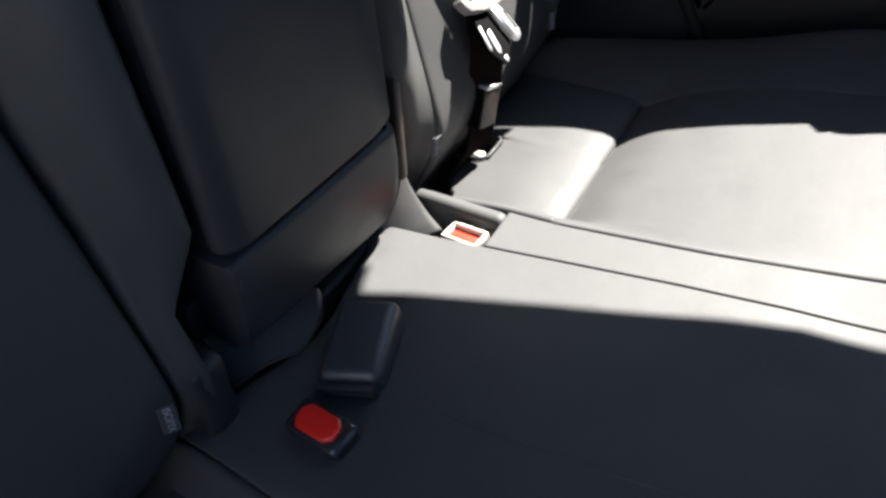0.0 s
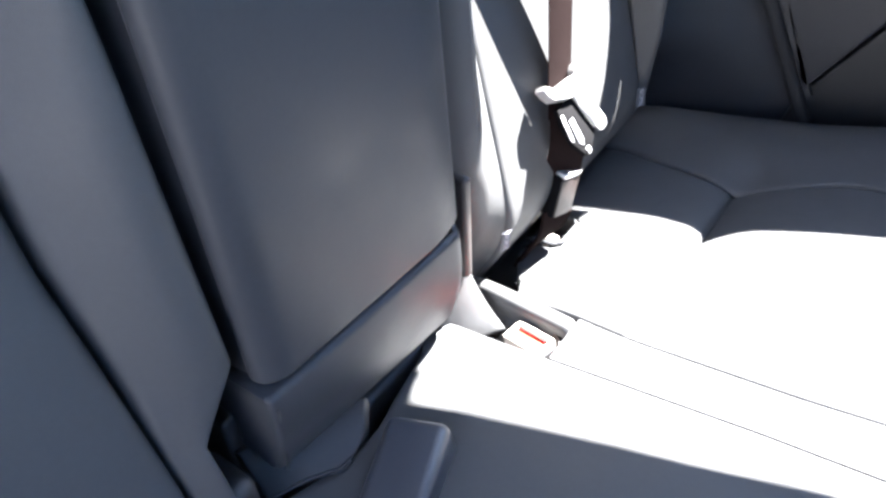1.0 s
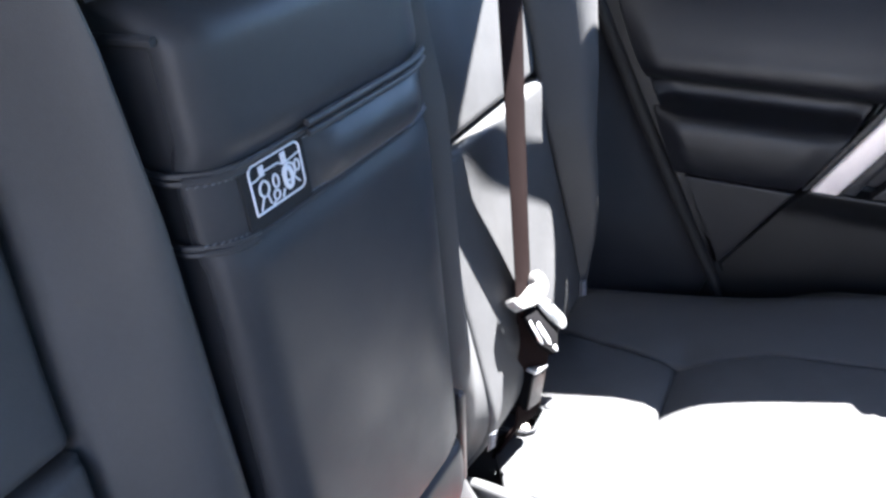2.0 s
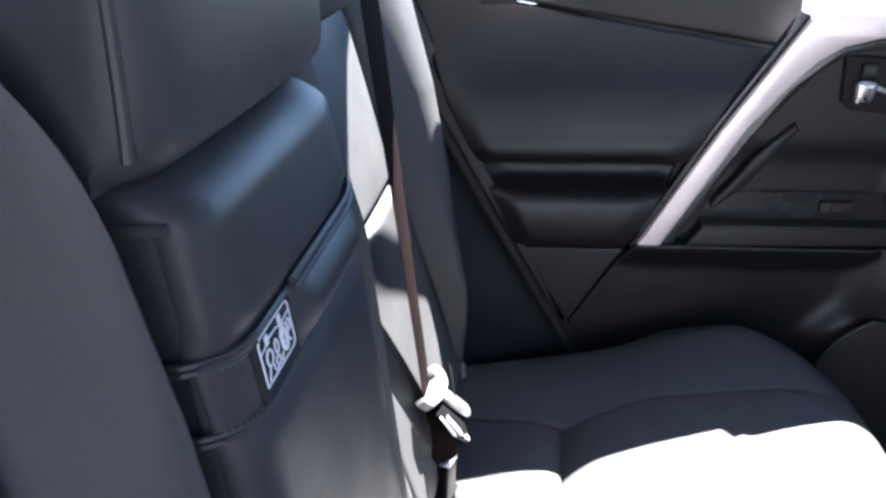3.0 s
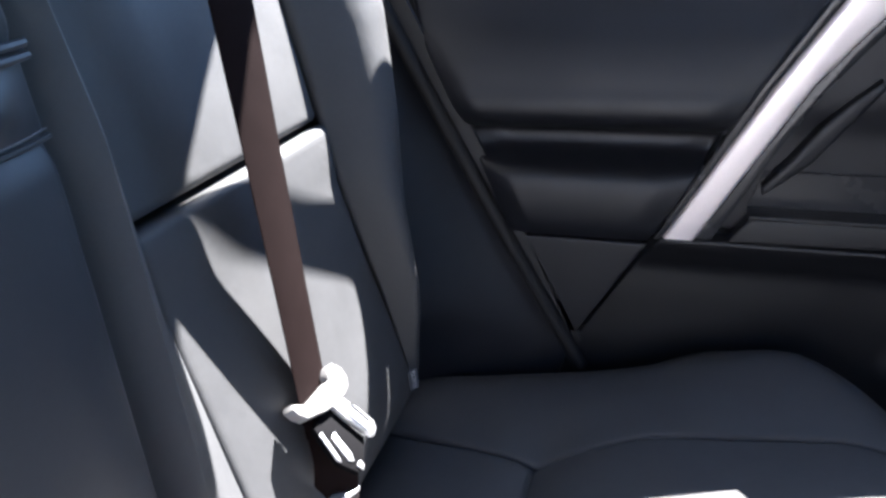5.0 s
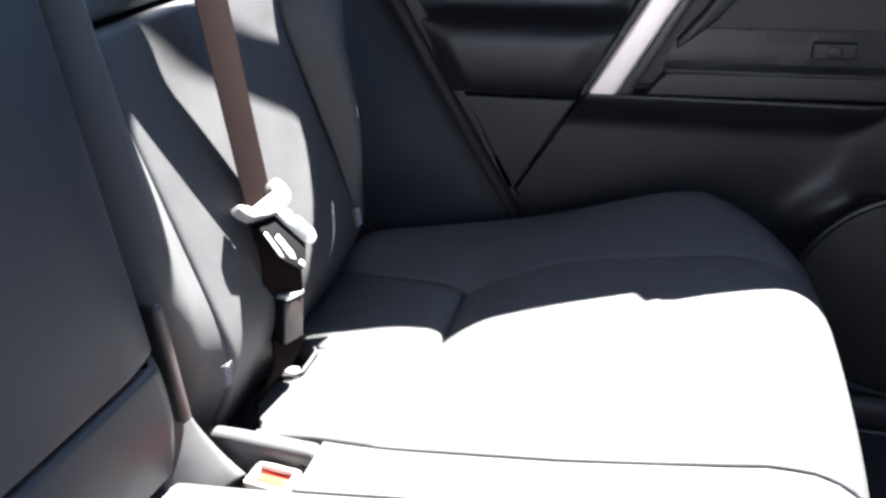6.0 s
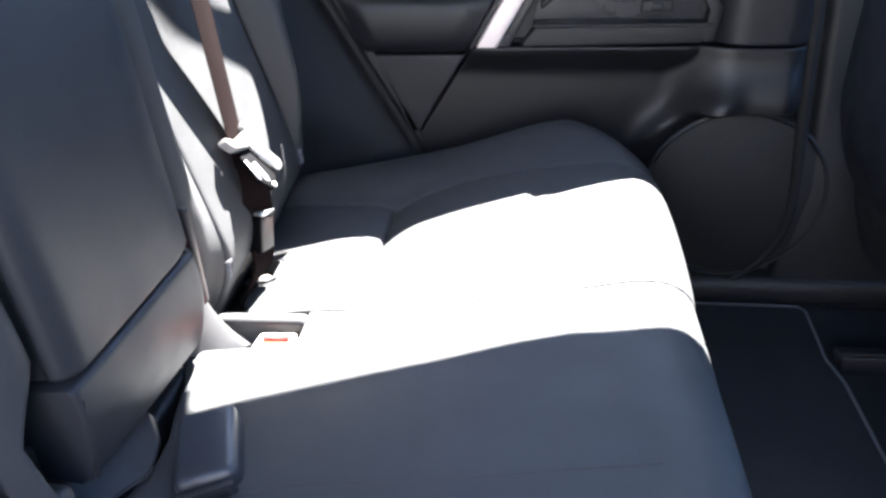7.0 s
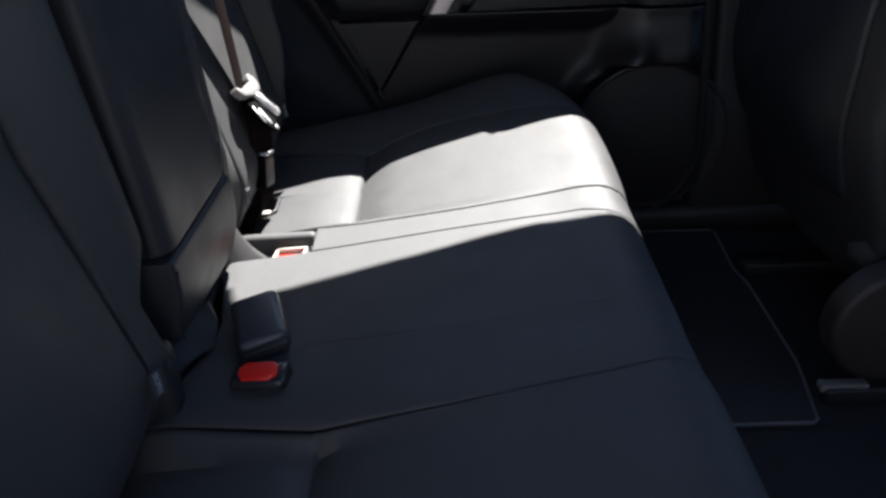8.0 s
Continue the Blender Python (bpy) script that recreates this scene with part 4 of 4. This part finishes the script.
tongue_part("blade_slot", [(0.0110, 0.021), (0.0135, 0.0205), (0.0190, 0.042), (0.0165, 0.043)], -0.0040, -0.0050, RUBBER, blade, r=0)
tongue_part("blade_rib", [(0.001, 0.016), (0.0035, 0.0155), (0.0105, 0.045), (0.0080, 0.0465)], -0.0040, -0.0062, STEEL, blade, r=0.0008)
# the cap's shade on this plate is in its colour
latch = tongue_part("latch_plate", [(-0.028, 0.013), (-0.014, 0.009), (-0.003, 0.012), (0.003, 0.030), (0.009, 0.050), (-0.002, 0.058), (-0.013, 0.065), (-0.021, 0.063), (-0.031, 0.046), (-0.031, 0.028)], 0.0065, 0.0015, SHADED_BLACK, tongue, "black plastic underside of the tongue, coloured as in shade", 0.002)
tongue_part("slit", [(-0.0285, 0.019), (-0.0255, 0.019), (-0.0275, 0.042), (-0.0290, 0.046), (-0.0315, 0.042)], 0.0016, 0.0002, STEEL, latch, "bright metal showing through a slit", 0.0006)
tongue_part("slit", [(-0.0205, 0.028), (-0.0150, 0.027), (-0.0150, 0.048), (-0.0180, 0.054), (-0.0225, 0.050)], 0.0016, 0.0002, STEEL, latch, "bright metal showing through a slit", 0.0006)
tongue_part("catch", [(-0.0185, 0.058), (-0.0135, 0.057), (-0.0125, 0.062), (-0.0165, 0.064)], 0.0016, -0.0004, STEEL, latch, r=0.0006)
part("lower_webbing", ribbon(smooth_line([(-0.006, 0.105, 0.490), (0.004, 0.101, 0.470), (0.010, 0.098, 0.440), (0.007, 0.095, 0.402)], 5), [(0.1 + 0.05 * i, 1, 0) for i in range(16)], 0.040, 0.0014), WEBBING, belt)

anchor = thing("anchor_buckle", (0.01, 0.09, 0.32), "small black anchor buckle on twisted webbing", "buckle")
stand = pose(0.006, 0.097, 0.383, -13, 0, -12)
# housing coloured near black to stand for the belt's shadow
part("housing", block(-0.009, 0.009, -0.0145, 0.0145, -0.027, 0.020, 0.004, 2, stand), SHADED_BLACK, anchor)
part("face_plate", block(0.0082, 0.0104, -0.0130, 0.0135, -0.024, 0.017, 0.001, 2, stand), BROWN_PLASTIC, anchor, "dark brown face of the buckle")
part("metal_top", block(-0.006, 0.0116, -0.0120, 0.0142, 0.0190, 0.0240, 0.002, 2, stand), STEEL, anchor, "bright metal mouth of the buckle")
part("stalk", ribbon(smooth_line([(0.009, 0.089, 0.362), (0.006, 0.084, 0.342), (-0.006, 0.077, 0.320), (-0.022, 0.070, 0.296)], 5), [(0.6 - 0.05 * i, 1, 0) for i in range(16)], 0.034, 0.004), WEBBING, anchor)
slot = thing("belt_slot", (0.0, 0.115, 0.31), "dark plastic belt slot sunk in the cushion", "trim")
part("slot_rim", tube([(-0.028, 0.094, 0.306), (0.006, 0.091, 0.3135), (0.013, 0.097, 0.3155), (0.013, 0.131, 0.3155), (0.007, 0.138, 0.3135), (-0.028, 0.141, 0.306)], 0.0022, 8), DARK_PLASTIC, slot)
part("slot_tab", block(-0.012, 0.004, 0.100, 0.112, 0.285, 0.310, 0.004, 2), WORN, slot, "pale worn tab")
part("slot_well", block(-0.036, 0.006, 0.098, 0.145, 0.270, 0.285, 0.002, 1), RUBBER, slot)


def buckle(name, m, body, button, label, group="", proud=True, size=1.0):
    """A belt buckle: mouth towards +x of its own, button on top."""
    root = thing(name, m.translation, label, "buckle", group)
    m = m @ Matrix.Diagonal((size, size, size, 1))
    part("housing", block(-0.030, 0.030, -0.016, 0.016, -0.024, -0.001 if proud else -0.009, 0.006, 3, m), body, root)
    if proud:
        shape = [(-0.021, -0.004), (-0.015, -0.0115), (0.015, -0.0115), (0.022, -0.006), (0.022, 0.006), (0.015, 0.0115), (-0.015, 0.0115), (-0.021, 0.004)]
        key = slab(shape, -0.004, 0.003, "z", 0.0028, 3)
    else:
        key = block(-0.0225, 0.0225, -0.0100, 0.0100, -0.014, -0.0065, 0.002, 2)
        for x0, x1, y0, y1 in ((-0.027, 0.027, 0.0105, 0.0145), (-0.027, 0.027, -0.0145, -0.0105), (-0.027, -0.0230, -0.0105, 0.0105), (0.0230, 0.027, -0.0105, 0.0105)):
            part("rim", block(x0, x1, y0, y1, -0.014, 0.0005, 0.0016, 2, m), WORN, root, "pale worn rim")
    bmesh.ops.transform(key, matrix=m, verts=key.verts)
    part("button", key, button, root, "red release button")
    part("mouth", block(0.026, 0.0302, -0.012, 0.012, -0.016, -0.006, 0.001, 1, m), RUBBER, root)
    return root


buckle("belt_buckle", pose(0.060, -0.050, 0.334, 6, -10, -12), GREY_PLASTIC, ORANGE, "grey belt buckle with red button in its cushion pocket", "belt buckles", proud=False, size=0.80)
buckle("belt_buckle", pose(0.076, -0.306, 0.361, 10, -8, -8), GLOSS_BLACK, RED, "black belt buckle with bright red release button", "belt buckles", size=0.92)
part("pocket_floor", block(-0.03, 0.092, -0.074, -0.024, 0.272, 0.285, 0.002, 1), BROWN_PLASTIC, far_seat)
part("pocket_wall", block(0.088, 0.0925, -0.073, -0.022, 0.272, 0.338, 0.001, 1), BROWN_PLASTIC, far_seat)
part("pocket_corner", slab([(0.0885, -0.033), (0.0885, -0.049), (0.0868, -0.042), (0.0830, -0.0372), (0.0740, -0.0335)], 0.284, 0.3360, "z", 0), BROWN_PLASTIC, far_seat)
part("pocket_lining", slab([(0.0, -0.0255), (0.045, -0.0300), (0.0880, -0.0350), (0.0880, -0.0375), (0.045, -0.0325), (0.0, -0.0278)], 0.284, 0.3180, "z", 0), BROWN_PLASTIC, far_seat)
cover = thing("buckle_cover", (0.06, -0.23, 0.33), "black leather-covered centre buckle lying in the seat gap", "buckle", "belt buckles")
mc = pose(0.064, -0.236, 0.358, 6, -8, 18)
part("housing", block(-0.025, 0.027, -0.030, 0.046, -0.045, 0.012, 0.009, 4, mc), COVER, cover)
part("cap", block(-0.0235, 0.0235, -0.038, -0.0305, -0.045, 0.006, 0.003, 2, mc), DARK_PLASTIC, cover)
part("mouth", block(-0.019, 0.019, -0.0393, -0.030, -0.020, 0.002, 0.002, 1, mc), RUBBER, cover)

# ---- floor mat ----
floor_mat = thing("floor_mat", (0.6, 0.2, FLOOR), "black cloth floor mat with pale bound edge", "floor mat")
mat_outline = [(0.40, -0.075), (0.771, -0.074), (0.779, -0.068), (0.796, 0.030), (0.800, 0.060), (0.800, 0.27), (0.790, 0.325), (0.797, 0.455), (0.788, 0.468), (0.40, 0.474)]
part("cloth", slab(mat_outline, FLOOR + 0.001, FLOOR + 0.009, "z", 0.002), MAT_CLOTH, floor_mat)
part("binding", tube([(x, y, FLOOR + 0.009) for x, y in mat_outline], 0.0028, 6, closed=True), MAT_EDGE, floor_mat, "pale grey bound edge")

# ---- the front seat ----
front_seat = thing("front_seat", (1.0, 0.2, FLOOR), "dark front seat seen from behind", "car seat")


def seat_rear(u, v):
    z = 0.22 + 0.72 * u
    y = -0.045 + 0.49 * v
    bow = 0.05 * (2 * v - 1) ** 4
    return (0.735 + 0.06 * (1 - ease(u, 0, 0.35)) + 0.10 * ease(u, 0.5, 1.0) + bow, y, z)


part("seat_back", pad(seat_rear, (-1, 0, 0), 0.03, 0.12, 0.008), DARK_PLASTIC, front_seat)
part("map_pocket", pad(lambda u, v: tuple(Vector(seat_rear(0.18 + (0.46 - 0.10 * v) * u, 0.10 + 0.8 * v)) - Vector((0.010, 0, 0))), (-1, 0, 0), 0.008, 0.006, 0.008), SOFT_PLASTIC, front_seat, "map pocket")
part("seat_cushion", block(0.80, 1.35, -0.03, 0.43, 0.24, 0.36, 0.04), LEATHER, front_seat)
for y in (-0.018, 0.322):
    part("rail", block(0.805, 1.30, y - 0.014, y + 0.014, FLOOR, 0.058, 0.005), DARK_PLASTIC, front_seat)
    part("rail_end", block(0.798, 0.868, y - 0.009, y + 0.009, 0.050, 0.063, 0.003), GREY_PLASTIC if y < 0 else DARK_PLASTIC, front_seat)
shield = [(0.848 + 0.092 * math.cos(a), 0.205 + 0.092 * math.sin(a)) for a in [math.pi / 2 + math.pi * k / 16 for k in range(17)]]
part("side_shield", slab(shield + [(1.25, 0.113), (1.25, 0.297)], -0.042, -0.078, "y", 0.010, 3), BROWN_PLASTIC, front_seat, "rounded dark brown recliner cover")


def front_headrest(u, v):
    return (0.835 - 0.05 * u + 0.03 * (2 * v - 1) ** 4, 0.075 + 0.25 * v, 0.98 + 0.19 * u)


part("front_headrest", pad(front_headrest, (-1, 0, 0), 0.03, 0.08, 0.01), LEATHER, front_seat, "dark leather headrest")
for y in (0.14, 0.26):
    part("headrest_post", tube([(0.875, y, 0.90), (0.865, y, 1.02)], 0.006, 10), CHROME, front_seat, "chrome headrest post")
tagged(front_seat, group="front seats")
copy_thing(front_seat, Matrix.Translation((1.0, across(0.2) - 0.03, FLOOR)))
